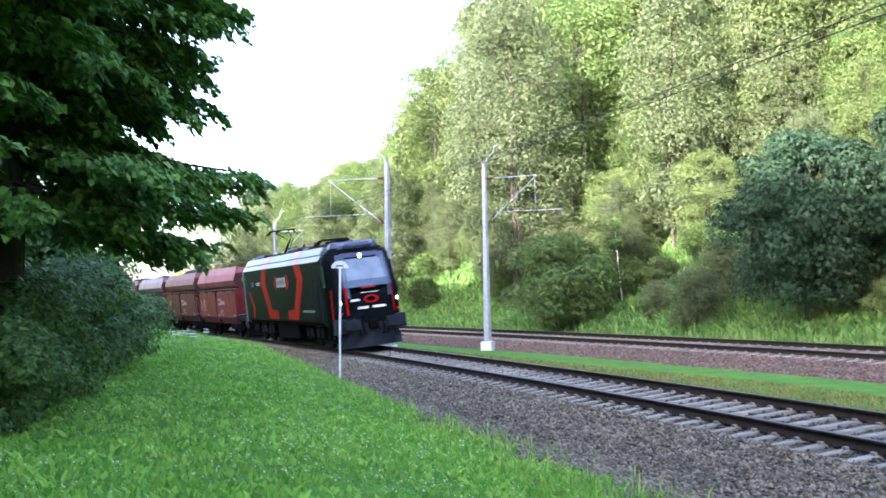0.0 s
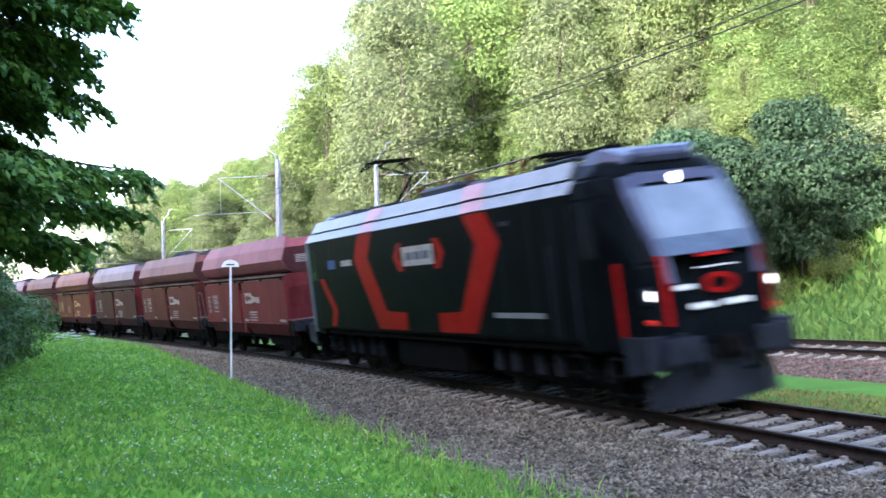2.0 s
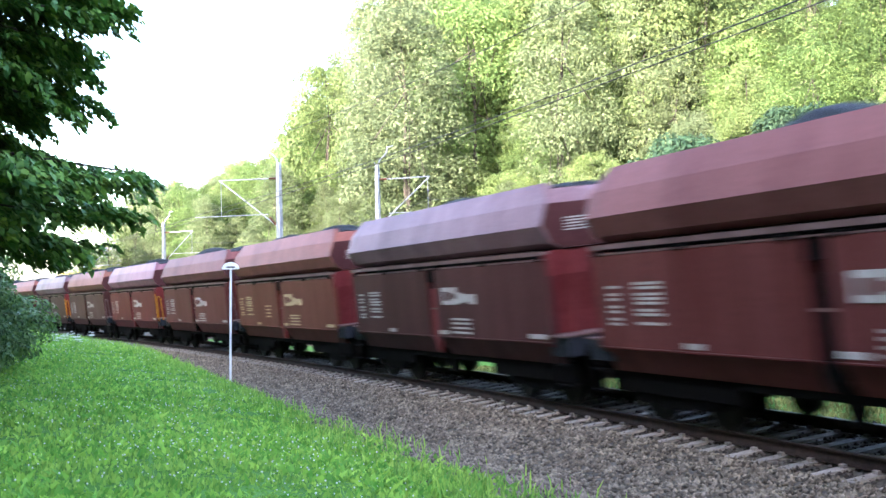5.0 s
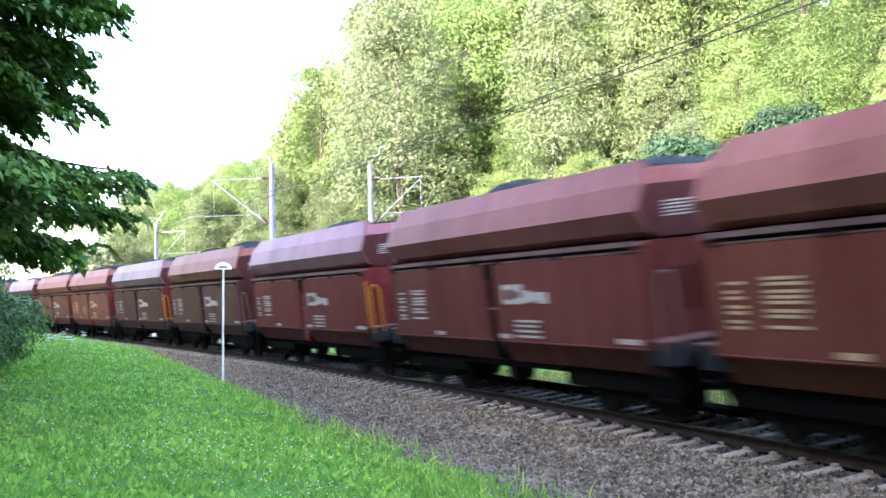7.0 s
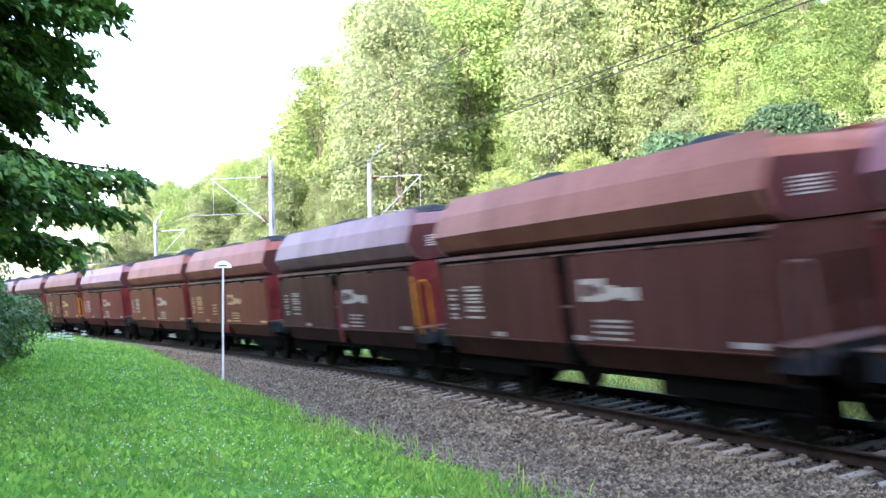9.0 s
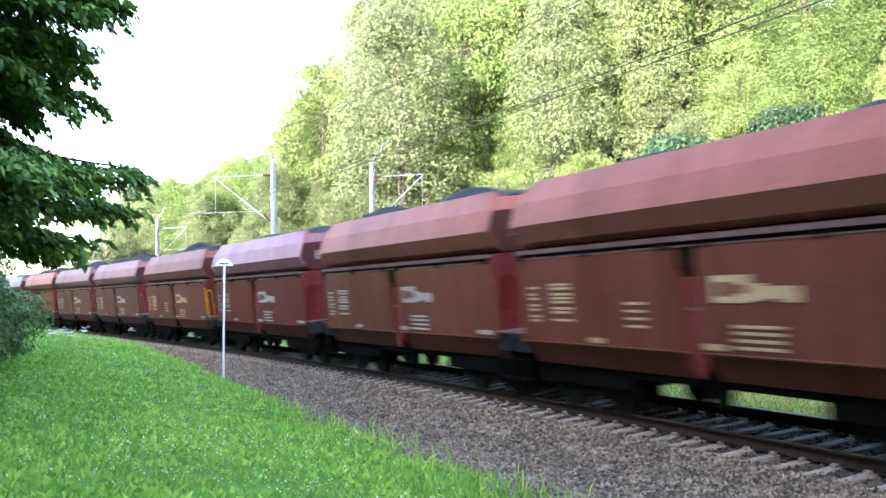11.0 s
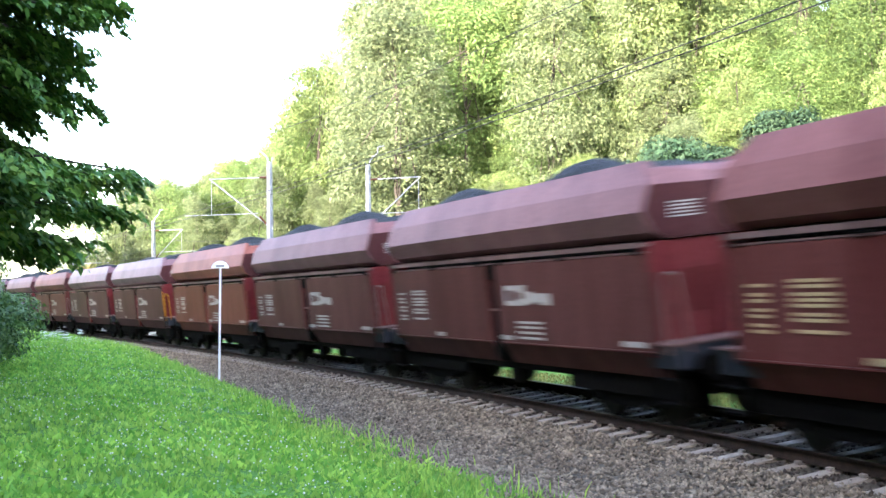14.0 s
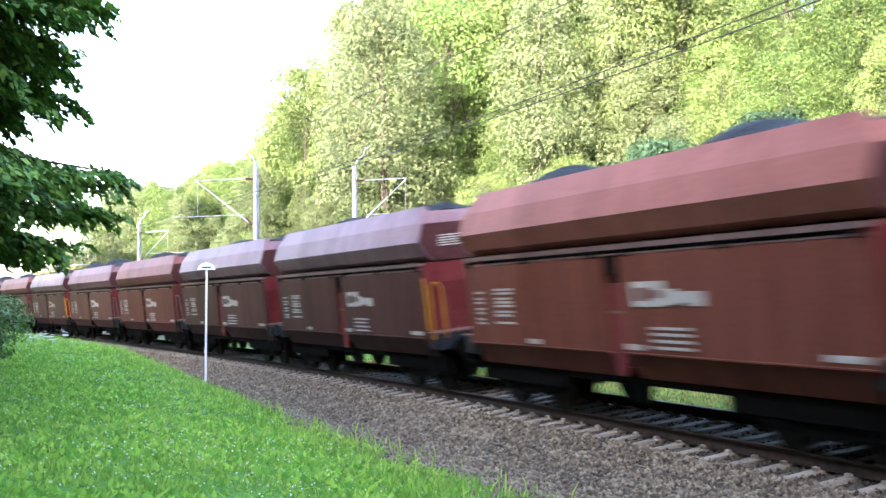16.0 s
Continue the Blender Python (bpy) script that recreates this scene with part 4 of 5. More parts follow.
        rod(bm, (d * 5.9, 0, 1.0), (d * 6.42, 0, 0.98), 0.06)
        part("coupling", bm, M_BLACK, t)
        if d == handrail:
            for yy in (-1.4, 1.4):
                bm = B()
                pts = [(d * 5.86, yy, 1.25), (d * 5.84, yy, 2.3), (d * 5.9, yy, 2.44), (d * 6.02, yy, 2.5), (d * 6.2, yy * 0.97, 2.5), (d * 6.26, yy * 0.94, 2.4), (d * 6.2, yy * 0.9, 1.3)]
                for a, b in zip(pts, pts[1:]):
                    rod(bm, a, b, 0.026, seg=6)
                part("handrail", bm, M_ORANGE, t, "orange bent steel handrail")
                bm = B()
                prism(bm, [(d * 5.52, 2.62), (d * 5.57, 2.62), (d * 5.63, 1.45), (d * 5.58, 1.45)], yy - 0.02, yy + 0.02)
                part("ladder_rail", bm, M_ORANGE, t, "orange painted ladder rail")
        elif kind in "BGS" and d == 1:
            for yy in (-1.4, 1.4):
                bm = B()
                pts = [(d * 5.86, yy, 1.25), (d * 5.84, yy, 2.3), (d * 5.95, yy, 2.48), (d * 6.2, yy * 0.97, 2.46), (d * 6.2, yy * 0.9, 1.3)]
                for a, b in zip(pts, pts[1:]):
                    rod(bm, a, b, 0.024, seg=6)
                part("handrail", bm, M_LEDGE, t, "worn grey bent steel handrail")
        for sgn in (-1, 1):
            bm = B()
            for xx in (5.5, 5.95):
                box(bm, d * xx, sgn * 1.37, 0.5, d * (xx + 0.03), sgn * 1.41, 1.3)
            for k in range(2):
                box(bm, d * 5.5, sgn * 1.3, 0.5 + 0.36 * k, d * 5.98, sgn * 1.42, 0.53 + 0.36 * k)
            part("step", bm, M_BLACK, t)
        bm = B()
        for k in range(5):
            box(bm, d * 5.6, -0.95, 3.3 + k * 0.055, d * 5.618, -0.4 - 0.06 * (k % 2), 3.325 + k * 0.055)
        part("end_lettering", bm, M_DIRTYWHITE, t)
    # painted marks, as plain bars
    mk = {"W": M_DIRTYWHITE, "Y": M_DULLYELLOW}[marks]
    for sgn in (-1, 1):
        y0, y1 = sgn * 1.418, sgn * 1.434
        f = -sgn
        bm = B()
        box(bm, f * 0.6, y0, 1.99, f * 1.42, y1, 2.37, 0.004)
        box(bm, f * 1.42, y0, 2.02, f * 1.72, y1, 2.25, 0.004)
        box(bm, f * 1.72, y0, 2.05, f * 2.0, y1, 2.21, 0.004)
        box(bm, f * 2.0, y0, 2.0, f * 2.36, y1, 2.21, 0.004)
        g = part("logo_mark", bm, mk, t, "worn pale painted mark")
        bm = B()
        box(bm, f * 0.72, y1, 2.08, f * 1.05, y1 + sgn * 0.004, 2.28)
        box(bm, f * 1.12, y1, 2.12, f * 1.36, y1 + sgn * 0.004, 2.24)
        part("logo_shade", bm, body, g)
        for x0, x1, zs in ((1.0, 2.0, (1.36, 1.46, 1.56, 1.65)), (-4.25, -3.5, (1.66, 1.8, 1.87, 1.98, 2.05, 2.12, 2.22, 2.29)), (-5.1, -4.75, (1.64, 1.72, 1.84, 1.92, 2.04, 2.12, 2.24)), (-1.75, -1.2, (1.6, 1.72, 1.84, 1.96))):
            if x0 == -1.75 and marks != "Y":
                continue
            bm = B()
            for k, z in enumerate(zs):
                x = x0
                while x < x1 - 0.05 * (k % 3):
                    n = rg.uniform(0.1, 0.24)
                    box(bm, f * x, y0, z, f * min(x + n, x1), y1, z + 0.042)
                    x += n + 0.035
            part("lettering", bm, mk, t)
        for x0, x1, z in ((4.65, 5.3, 1.34), (-3.0, -2.55, 1.32), (0.3, 0.75, 1.33)):
            bm = B()
            box(bm, f * x0, y0, z, f * x1, y1, z + 0.085)
            part("label_plate", bm, mk, t)
    if coal:
        bm = B()
        bmesh.ops.create_grid(bm, x_segments=44, y_segments=8, size=1)
        for v in bm.verts:
            x, y = v.co.x * 5.1, v.co.y * 0.95
            hgt = 0.17 * math.sin(x * 1.15 + seed) + 0.12 * math.sin(x * 2.3 + seed * 2) + coal
            v.co = (x, y, 4.12 + max(0.0, hgt) * (1 - abs(v.co.y) ** 2) * (1 - abs(v.co.x) ** 6) + noise.noise((x * 3, y * 3, seed)) * 0.05)
        c = part("coal", bm, M_COAL, t, "heaped black coal")
    bogie(t, -4.0)
    bogie(t, 4.0)
    return t


# ---- locomotive ----
def locomotive():
    t = tagged(new("electric_locomotive"), "black six-axle electric freight locomotive with red stripes", "locomotive")
    W = 1.5

    def ring(x, w, zt, shoulder=True):
        s = [(w * 0.97, 1.18), (w, 1.24), (w, 3.45), (w * 0.9, min(3.62, zt)), (w * 0.72, zt)]
        return [(x, y, z) for y, z in s] + [(x, -y, z) for y, z in s[::-1]]

    part("body", loft(B(), [ring(-9.4, 1.36, 3.7), ring(-9.1, W, 3.8), ring(-7, W, 3.85), ring(7.6, W, 3.85), ring(8.0, W, 3.85)]), M_LOCO, t, "glossy black and dark green body")
    # rear and front cabs
    def cab(d):
        b = B()
        secs = []
        for x, w, zt in ((7.98, 1.5, 3.87), (8.5, 1.49, 3.85)):
            secs.append([(d * x, y, z) for y, z in ((w, 1.05), (w, 2.3), (w, 3.3), (w * 0.94, 3.62), (w * 0.7, zt), (-w * 0.7, zt), (-w * 0.94, 3.62), (-w, 3.3), (-w, 2.3), (-w, 1.05))])
        nose = [(1.28, 1.05, 9.75), (1.3, 2.3, 9.72), (1.22, 3.3, 9.05), (1.1, 3.62, 8.85), (0.85, 3.82, 8.7)]
        secs.append([(d * x, y, z) for y, z, x in nose] + [(d * x, -y, z) for y, z, x in nose[::-1]])
        nose = [(0.95, 1.05, 10.0), (1.0, 2.3, 9.92), (0.95, 3.3, 9.22), (0.85, 3.6, 8.98), (0.6, 3.78, 8.8)]
        secs.append([(d * x, y, z) for y, z, x in nose] + [(d * x, -y, z) for y, z, x in nose[::-1]])
        loft(b, secs)
        bmesh.ops.bevel(b, geom=[e for e in b.edges if e.calc_length() > 0.15], offset=0.05, segments=2, affect="EDGES")
        c = part("cab", b, M_LOCO, t, "rounded black driver's cab")
        # windscreen follows the raked front
        def on_front(y, z, o=0.012):
            x = np.interp(z, [1.05, 2.3, 3.3, 3.6], [10.0, 9.92, 9.22, 8.98]) + o
            return (d * float(x - max(0, abs(y) - 0.95) * 0.75), y, z)
        bm = B()
        loft(bm, [[on_front(-0.93, z, 0.02), on_front(0.93, z, 0.02), on_front(0.9, z, -0.03), on_front(-0.9, z, -0.03)] for z in (2.58, 3.3, 3.4)])
        part("windscreen", bm, M_SCREEN, c, "windscreen with the sky's pale reflection in its colour")
        bm = B()
        loft(bm, [[on_front(y, z, o) for y, o in ((-0.8, 0.02), (0.8, 0.02), (0.8, -0.03), (-0.8, -0.03))] for z in (3.46, 3.62)])
        box(bm, d * 8.35, -0.6, 3.78, d * 8.9, 0.6, 3.98, 0.08)
        loft(bm, [[(d * x, y, z) for y, z in ((-w, 3.5), (w, 3.5), (w * 0.75, zt), (-w * 0.75, zt))] for x, w, zt in ((7.9, 1.3, 4.0), (8.3, 1.25, 4.05), (8.75, 0.9, 3.9))])
        part("roof_cowl", bm, M_LOCOGREY, c, "blue-grey roof cowl")
        for sgn in (-1, 1):
            bm = B()
            loft(bm, [[on_front(sgn * y, z, o) for y, o in ((y0, 0.035), (y1, 0.035), (y1, -0.03), (y0, -0.03))] for y0, y1, z in ((0.8, 0.92, 2.0), (0.84, 1.06, 2.4), (0.8, 1.08, 3.3), (0.6, 1.02, 3.58))])
            part("screen_pillar", bm, M_LOCOGREY, c, "blue-grey windscreen pillar")
        bm = B()
        loft(bm, [[on_front(-0.92, z, 0.025), on_front(0.92, z, 0.025), on_front(0.9, z, -0.02), on_front(-0.9, z, -0.02)] for z in (2.38, 2.64)])
        part("screen_lower_band", bm, M_DARKBAND, c, "darker lower edge of the windscreen")
        for sgn in (-1, 1):
            bm = B()
            loft(bm, [[on_front(sgn * y, z, o) for y, o in ((0.95, 0.03), (1.03, 0.03), (1.03, -0.03), (0.95, -0.03))] for z in (1.42, 2.05, 2.4)])
            part("red_stripe", bm, M_LOCORED, c)
            bm = B()
            rod(bm, (d * 9.70, sgn * 1.17, 1.86), (d * 9.80, sgn * 1.17, 1.86), 0.15, seg=16)
            h = part("headlight_housing", bm, M_DARKGREY, c)
            bm = B()
            rod(bm, (d * 9.80, sgn * 1.17, 1.86), (d * 9.815, sgn * 1.17, 1.86), 0.075, seg=16)
            part("headlight", bm, M_LAMP, h, "lit warm white headlight")
            bm = B()
            box(bm, d * 9.6, sgn * 1.02, 1.45, d * 9.83, sgn * 1.27, 1.53, 0.02)
            part("tail_light", bm, M_REDLAMP, c)
            bm = B()
            box(bm, d * 9.12, sgn * 1.36, 1.25, d * 9.22, sgn * 1.425, 2.35, 0.01)
            part("red_grab_rail", bm, M_LOCORED, c)
            bm = B()
            prism(bm, [(d * 8.15, 2.45), (d * 8.75, 2.45), (d * 8.6, 3.25), (d * 8.2, 3.25)], sgn * 1.49, sgn * 1.503)
            part("side_window", bm, M_DARKGLASS, c)
        bm = B()
        rod(bm, on_front(0, 3.5, 0.0), on_front(0, 3.5, 0.05), 0.085, seg=16)
        part("top_headlight", bm, M_LAMP, c, "lit warm white headlight")
        bm = B()
        pts = [(0.32 * math.cos(a), 0.15 * math.sin(a)) for a in np.linspace(0, 2 * math.pi, 24, endpoint=False)]
        rings = []
        for k, o in ((1, 0.0), (1, 0.04), (0.6, 0.04), (0.6, 0.0)):
            rings.append([on_front(0.05 + a * k, 1.93 + b * k, o) for a, b in pts])
        loft(bm, rings, cap=False)
        part("red_emblem", bm, M_LOCORED, c, "red ring emblem")
        bm = B()
        for y0, y1, z0, z1 in ((-0.62, -0.08, 1.60, 1.68), (0.1, 0.55, 1.60, 1.68), (0.45, 0.82, 1.89, 1.96), (-0.4, 0.35, 2.16, 2.18)):
            loft(bm, [[on_front(y0 * -d, z, 0.02), on_front(y1 * -d, z, 0.02), on_front(y1 * -d, z, -0.02), on_front(y0 * -d, z, -0.02)] for z in (z0, z1)])
        part("front_lettering", bm, M_WHITE, c)
        bm = B()
        loft(bm, [[on_front(y, z, o) for y, o in ((-0.3, 0.02), (0.3, 0.02), (0.3, -0.02), (-0.3, -0.02))] for z in (2.32, 2.37)])
        part("red_bar", bm, M_LOCORED, c)
        # buffer beam, plough, couplings
        bm = B()
        loft(bm, [[(d * x, y, z) for y, z in ((1.45, z0), (1.45, 1.3), (-1.45, 1.3), (-1.45, z0))] for x, z0 in ((9.2, 0.7), (9.95, 0.78))])
        part("buffer_beam", bm, M_DARKGREY, t)
        bm = B()
        loft(bm, [[(d * 9.5, 1.3, 0.6), (d * 9.85, 0.9, 0.8), (d * 9.95, 0, 0.8), (d * 9.85, -0.9, 0.8), (d * 9.5, -1.3, 0.6), (d * 9.3, 0, 0.6)],
                  [(d * 9.6, 1.3, 0.14), (d * 9.8, 0.85, 0.14), (d * 10.0, 0, 0.14), (d * 9.8, -0.85, 0.14), (d * 9.6, -1.3, 0.14), (d * 9.4, 0, 0.14)]])
        part("plough", bm, M_DARKGREY, t, "black steel snow plough")
        buffers(t, d * 9.9, d * 0.55, M_DARKGREY, z=1.06, big=True)
        bm = B()
        rod(bm, (d * 9.95, 0, 1.05), (d * 10.4, 0, 0.9), 0.07)
        box(bm, d * 9.95, -0.2, 0.85, d * 10.2, 0.2, 1.2, 0.03)
        part("coupling", bm, M_BLACK, t)
        for y in (-0.6, -0.42, 0.42, 0.6):
            bm = B()
            pts = [(d * 9.98, y, 1.1), (d * 10.15, y, 0.95), (d * 10.12, y, 0.65), (d * 9.98, y * 0.9, 0.6)]
            for a, b2 in zip(pts, pts[1:]):
                rod(bm, a, b2, 0.03, seg=6)
            part("brake_hose", bm, M_BLACK, t)
    cab(1)
    cab(-1)
    for sgn in (-1, 1):
        # silver shoulders with a dark slot
        bm = B()
        loft(bm, [[(x, sgn * 1.51, 3.45), (x, sgn * 1.37, 3.64), (x, sgn * 1.35, 3.61), (x, sgn * 1.49, 3.43)] for x in (-9.0, 8.0)])
        loft(bm, [[(x, sgn * 1.37, 3.68), (x, sgn * 1.18, 3.94), (x, sgn * 1.14, 3.9), (x, sgn * 1.3, 3.66)] for x in (-8.7, 7.8)])
        part("roof_shoulder", bm, M_LOCOSILVER, t, "silver painted roof edge")
        y0, y1 = sgn * 1.50, sgn * 1.506
        o = 0.3
        for f in (1, -1):
            bm = B()
            prism(bm, [(o + f * 3.0, 3.42), (o + f * 4.15, 3.42), (o + f * 4.72, 2.87), (o + f * 3.1, 1.26), (o + f * 1.05, 1.26), (o + f * 1.05, 1.63), (o + f * 2.42, 1.66), (o + f * 3.56, 2.87)], y0, y1)
            part("red_bracket_stripe", bm, M_LOCORED, t)
            bm = B()
            prism(bm, [(o + 0.12 + f * 1.0, 3.1), (o + 0.12 + f * 1.32, 3.1), (o + 0.12 + f * 1.68, 2.8), (o + 0.12 + f * 1.32, 2.5), (o + 0.12 + f * 1.0, 2.5), (o + 0.12 + f * 1.25, 2.8)], y0, y1)
            part("red_chevron", bm, M_LOCORED, t)
            bm = B()
            loft(bm, [[(o + f * (2.95 + k), sgn * yy, z) for k, yy, z in ((0, 1.515, 3.455), (1.1, 1.515, 3.455), (1.0, 1.378, 3.645), (-0.1, 1.378, 3.645))], [(o + f * (2.95 + k), sgn * (yy + 0.006), z + 0.004) for k, yy, z in ((0, 1.515, 3.455), (1.1, 1.515, 3.455), (1.0, 1.378, 3.645), (-0.1, 1.378, 3.645))]])
            loft(bm, [[(o + f * (2.8 + k), sgn * (yy + e), z + e) for k, yy, z in ((0, 1.375, 3.685), (1.05, 1.375, 3.685), (0.9, 1.185, 3.945), (-0.2, 1.185, 3.945))] for e in (0.004, 0.01)])
            part("shoulder_stripe", bm, M_SHOULDERRED, t, "faded red stripe on the silver roof edge")
        part("red_chevron", prism(B(), [(-7.95, 2.47), (-7.5, 2.47), (-6.4, 1.68), (-6.7, 1.27), (-7.15, 1.27), (-6.9, 1.68)], y0, y1), M_LOCORED, t)
        part("rear_corner_panel", box(B(), -9.1, y0, 1.1, -8.75, y1, 3.42), M_LOCOGREY, t, "grey corner panel")
        bm = B()
        box(bm, -0.58, y0, 2.6, 1.42, y1 + sgn * 0.002, 3.0)
        part("white_panel", bm, M_DIRTYWHITE, t, "pale grey name panel, not legible")
        bm = B()
        for k in range(3):
            box(bm, -0.35 + k * 0.55, y1, 2.72, 0.08 + k * 0.55, y1 + sgn * 0.006, 2.88)
        part("side_lettering", bm, M_LOCOGREY, t)
        part("side_lettering", box(B(), 4.4, y0, 1.56, 6.6, y1, 1.65), M_LOCOSILVER, t)
        part("side_lettering", box(B(), -5.6, y0, 2.74, -4.7, y1, 2.88), M_DIRTYWHITE, t)
        part("side_lettering", box(B(), -6.9, y0, 2.7, -6.2, y1, 2.92), M_LOCOBLUE, t)
        for x0, x1, z0, z1 in ((5.1, 5.5, 3.12, 3.2), (6.3, 6.32, 1.3, 3.4), (5.0, 5.02, 1.3, 3.4), (7.2, 7.23, 1.15, 3.3), (7.9, 7.93, 1.15, 3.3), (-8.3, -8.27, 1.15, 3.3), (3.7, 3.72, 1.15, 3.4), (-6.7, -6.68, 1.15, 3.4)):
            part("panel_seam", box(B(), x0, y0, z0, x1, y1, z1), M_DARKGREY, t)
        for x in (7.12, 8.0):
            bm = B()
            rod(bm, (x, sgn * 1.56, 1.3), (x, sgn * 1.56, 2.7), 0.02, seg=6)
            part("handrail", bm, M_DARKGREY, t)
        bm = B()
        box(bm, -8.8, sgn * 1.2, 1.06, 8.8, sgn * 1.4, 1.2)
        for x in (7.5, -7.5, 9.0, -9.0):
            for k in range(3):
                box(bm, x - 0.25, sgn * 1.3, 0.35 + 0.3 * k, x + 0.25, sgn * 1.5, 0.39 + 0.3 * k)
        part("side_sill", bm, M_BLACK, t)
    bm = B()
    box(bm, -2.2, -1.3, 0.35, 2.2, 1.3, 1.05, 0.05)
    part("transformer_case", bm, M_BLACK, t)
    for xc in (-6.0, 6.0):
        for sgn in (-1, 1):
            bm = B()
            y = sgn * 1.1
            prism(bm, [(xc - 2.6, 0.55), (xc - 2.0, 0.4), (xc + 2.0, 0.4), (xc + 2.6, 0.55), (xc + 2.5, 0.85), (xc - 2.5, 0.85)], y - 0.07, y + 0.07)
            for a in (-1.9, 0, 1.9):
                box(bm, xc + a - 0.2, y - 0.12, 0.4, xc + a + 0.2, y + 0.14, 0.75, 0.03)
                for k in (-0.4, 0.4):
                    rod(bm, (xc + a + k, y, 0.5), (xc + a + k, y, 0.95), 0.11, seg=10)
            for a in (-0.95, 0.95):
                rod(bm, (xc + a, y + sgn * 0.1, 0.45), (xc + a - 0.2, y + sgn * 0.1, 1.1), 0.05, seg=8)
            box(bm, xc + 2.2, y - 0.1, 0.3, xc + 2.5, y + 0.2, 1.05, 0.03)
            part("bogie_frame", bm, M_BLACK, t)
            for a in (-1.9, 0, 1.9):
                for k in (-0.4, 0.4):
                    part("coil_spring", rod(B(), (xc + a + k, y + sgn * 0.05, 0.52), (xc + a + k, y + sgn * 0.05, 0.93), 0.12, seg=10), M_DARKGREY, t)
        for a in (-1.9, 0, 1.9):
            bm = B()
            for sgn in (-1, 1):
                rod(bm, (0, sgn * 0.69, 0), (0, sgn * 0.83, 0), 0.6, seg=28)
                rod(bm, (0, sgn * 0.83, 0), (0, sgn * 0.86, 0), 0.16, seg=12)
                for k in range(4):
                    c, s2 = math.cos(k * math.pi / 2), math.sin(k * math.pi / 2)
                    rod(bm, (c * 0.35, sgn * 0.8, s2 * 0.35), (c * 0.35, sgn * 0.845, s2 * 0.35), 0.07, seg=8)
            rod(bm, (0, -0.7, 0), (0, 0.7, 0), 0.1, seg=10)
            w = part("wheelset", bm, M_WHEEL, t)
            w.location = (xc + a, 0, 0.605)
    # roof gear
    for x0, x1, w, h in ((-8.3, -6.2, 0.8, 0.25), (-0.8, 1.4, 0.75, 0.3), (2.0, 3.4, 0.7, 0.22), (4.4, 7.3, 0.6, 0.12)):
        bm = B()
        box(bm, x0, -w, 3.82, x1, w, 3.85 + h, 0.06)
        part("roof_equipment", bm, M_DARKGREY, t)
    for x in (0.2, 1.8, 3.9, 4.5, -1.3):
        bm = B()
        rod(bm, (x, -0.5, 3.84), (x, -0.5, 4.25), 0.06, seg=8)
        for k in range(4):
            rod(bm, (x, -0.5, 3.9 + 0.08 * k), (x, -0.5, 3.93 + 0.08 * k), 0.1, seg=8)
        part("roof_insulator", bm, M_COPPER, t)
    bm = B()
    rod(bm, (-1.3, -0.5, 4.26), (4.6, -0.5, 4.26), 0.02, seg=6)
    part("roof_busbar", bm, M_COPPER, t)

    def panto(x, up):
        bm = B()
        for yy in (-0.55, 0.55):
            rod(bm, (x - 0.9, yy, 4.05), (x + 0.9, yy, 4.05), 0.03, seg=6)
        for xx in (x - 0.8, x + 0.8):
            rod(bm, (xx, -0.6, 4.05), (xx, 0.6, 4.05), 0.03, seg=6)
            for yy in (-0.55, 0.55):
                rod(bm, (xx, yy, 3.8), (xx, yy, 4.05), 0.07, seg=8)
        p = part("pantograph_base", bm, M_DARKGREY, t)
        kz, hz = (4.65, 5.12) if up else (4.16, 4.24)
        kx, hx = (x + 1.25, x - 0.35) if up else (x + 1.5, x - 0.6)
        bm = B()
        rod(bm, (x - 0.3, 0, 4.08), (kx, 0, kz), 0.055, 0.04, 8)
        rod(bm, (x - 0.1, 0.12, 4.08), (kx, 0.12, kz - 0.05), 0.02, seg=6)
        for yy in (-0.35, 0.35):
            rod(bm, (kx, yy * 0.4, kz), (hx, yy, hz - 0.12), 0.03, seg=6)
        part("arm", bm, M_BLACK, p)
        bm = B()
        for xx in (-0.25, 0.25):
            pts = [(hx + xx, -0.85, hz - 0.2), (hx + xx, -0.6, hz), (hx + xx, 0.6, hz), (hx + xx, 0.85, hz - 0.2)]
            for a, b in zip(pts, pts[1:]):
                rod(bm, a, b, 0.03, seg=6)
        rod(bm, (hx - 0.25, -0.3, hz - 0.08), (hx + 0.25, -0.3, hz - 0.08), 0.03, seg=6)
        rod(bm, (hx - 0.25, 0.3, hz - 0.08), (hx + 0.25, 0.3, hz - 0.08), 0.03, seg=6)
        part("collector_head", bm, M_BLACK, p)

    panto(-4.3, True)
    panto(5.9, False)
    return t


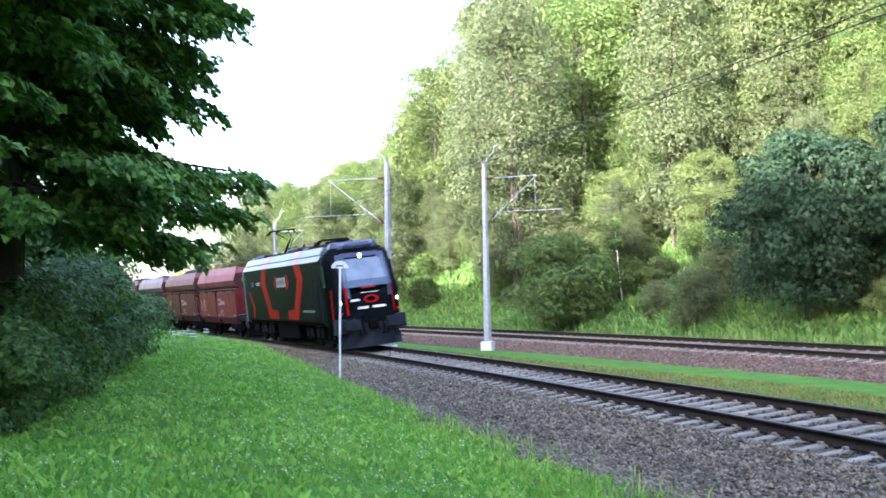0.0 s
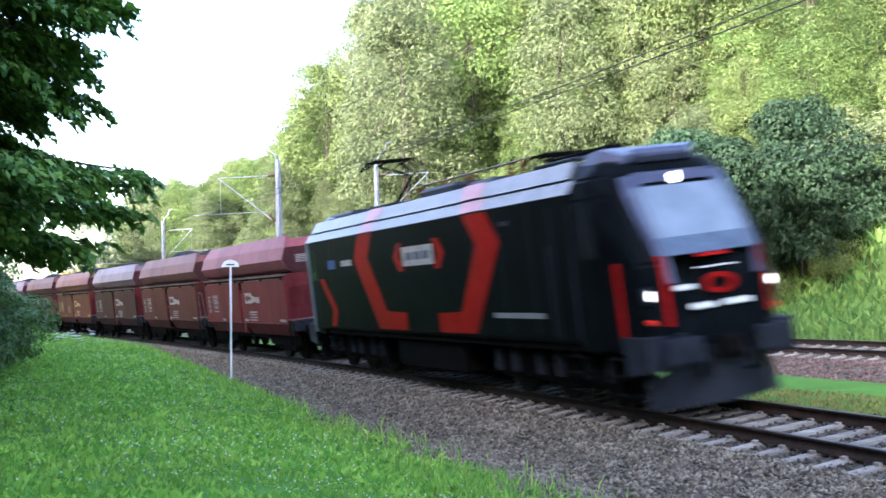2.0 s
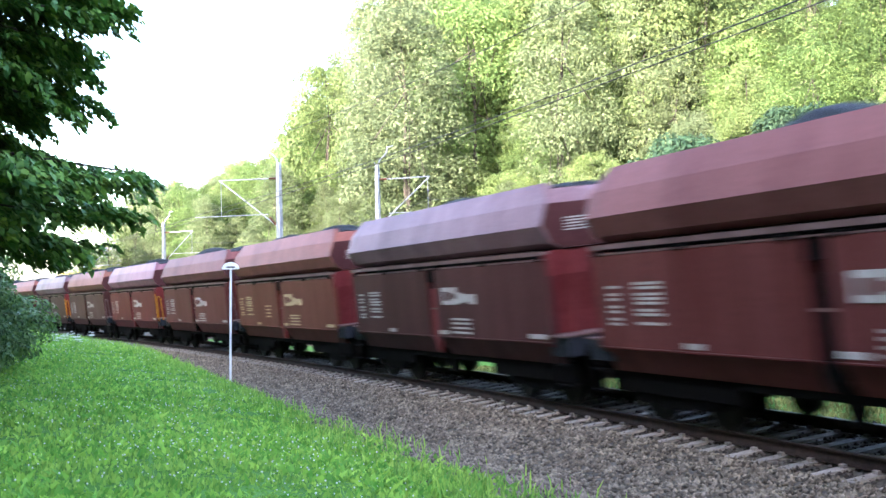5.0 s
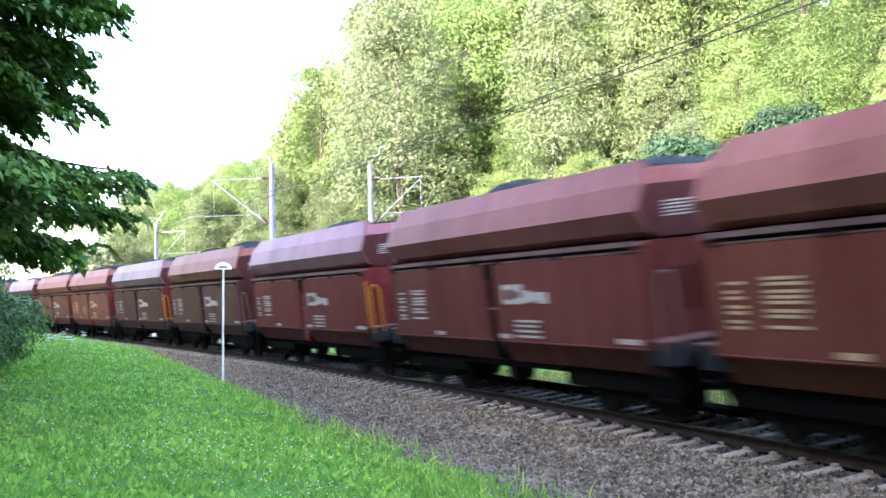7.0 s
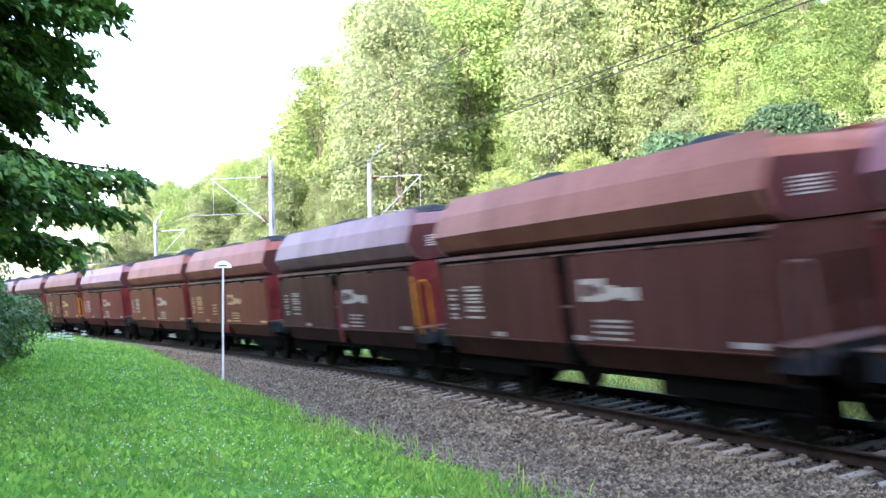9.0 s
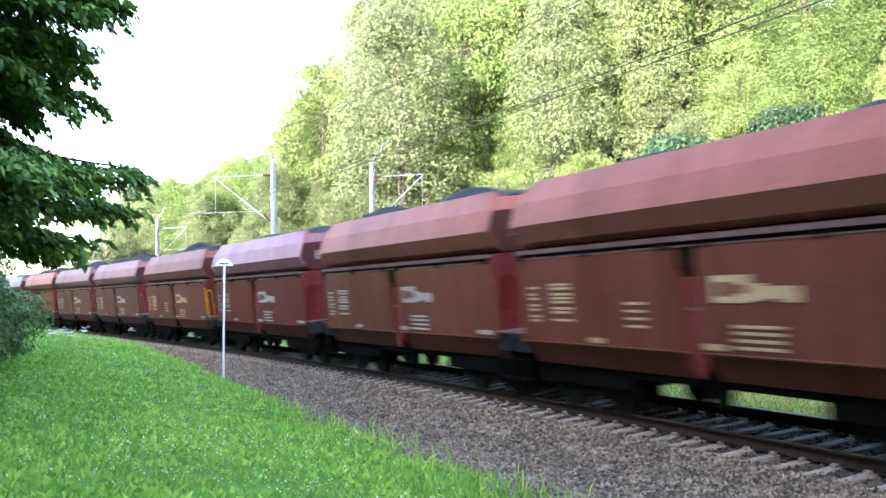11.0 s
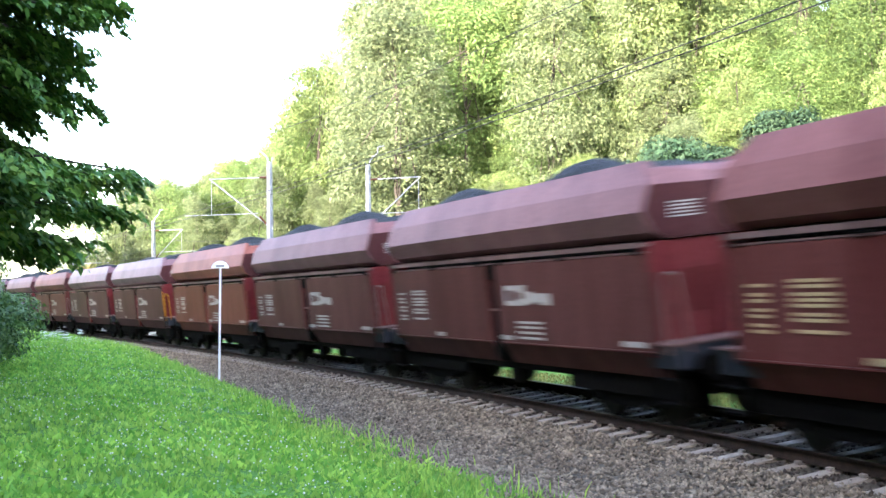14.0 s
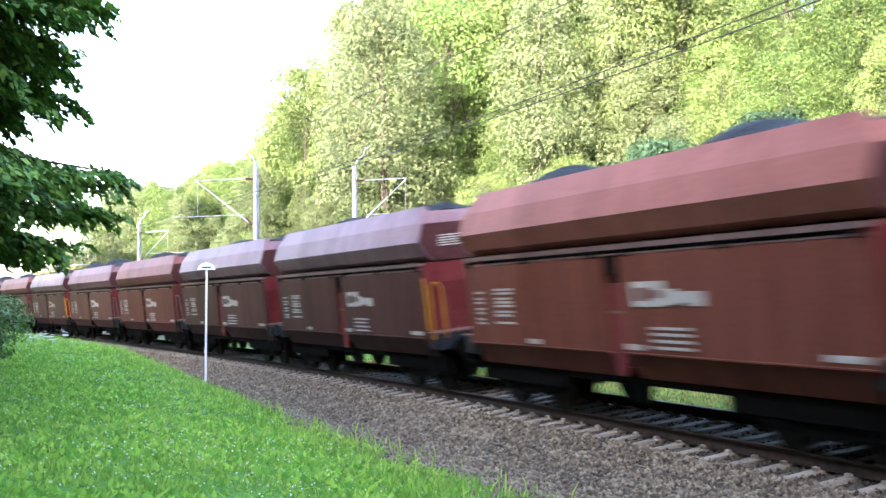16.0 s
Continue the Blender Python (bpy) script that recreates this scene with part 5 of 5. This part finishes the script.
loco = locomotive()
for ob in loco.children_recursive:
    if ob.name.startswith("wheelset"):
        ob.location.x *= 0.945
        continue
    for v in ob.data.vertices:
        v.co.x *= 0.945
        v.co.z = v.co.z if v.co.z < 1.05 else 1.05 + (v.co.z - 1.05) * 1.15
KINDS = {k: wagon(*a) for k, a in {
    "R": ("R", "W", 0, 0.0, 1), "B": ("B", "W", 0, 0.12, 2), "P": ("P", "W", 1, 0.02, 3), "O": ("O", "Y", 0, 0.02, 4), "G": ("G", "W", 0, 0.2, 5), "D": ("L", "W", 1, 0.06, 6), "L": ("L", "W", 0, 0.02, 9), "S": ("S", "W", 0, 0.05, 10), "A": ("O", "W", 0, 0.16, 11), "Q": ("P", "W", 0, 0.02, 8), "H": ("B", "Y", 1, 0.25, 7)}.items()}
ORDER = "RBQOBDSPOALHGGAPQBGPBGHPBO"
used = set()
wagons = []
for k in ORDER:
    if k not in used:
        used.add(k)
        wagons.append(KINDS[k])
    else:
        wagons.append(copy_thing(KINDS[k], Matrix.Identity(4)))

LOCO = 19.4
# the middle of each wagon behind the locomotive's rear buffers; ends with a platform stand farther apart
PLACES = [7.03, 19.8, 32.64, 45.51, 58.28, 71.39, 84.48, 97.37, 110.22, 122.49, 135.62, 148.46, 161.58, 174.29, 186.84, 200.23, 212.99, 225.72]
PLACES += [225.72 + 12.86 * k for k in range(1, 9)]
CLOCK = ([0, 1, 2, 2.4, 3, 4.1, 7, 8.4, 11, 12, 13, 14.5, 16], [-42.6, -27.9, -13.7, -7.95, 0.7, 16.67, 58.87, 79.25, 117.57, 132.4, 147.4, 169.9, 192.6])


def tail(t):
    """Where the locomotive's rear buffers stand along the track at t seconds."""
    return float(np.interp(t, *CLOCK))


def motions():
    times = [k * 0.5 for k in range(33)]
    for i, w in enumerate(wagons):
        walk(w, [(t, track_pose(tail(t) - PLACES[i])) for t in times])
    for thing, rim in [(loco, 0.605)] + [(w, 0.46) for w in wagons]:
        for w in thing.children:
            if w.name.startswith("wheelset"):
                axle = Matrix.Translation(w.location)
                n = 481 if thing == loco else 401
                walk(w, [(16 * k / (n - 1), axle @ Matrix.Rotation(((tail(16 * k / (n - 1)) - tail(0)) / rim) % (2 * math.pi), 4, "Y")) for k in range(n)])
    walk(loco, [(t, track_pose(tail(t) + 0.3 + LOCO / 2)) for t in times])


motions()
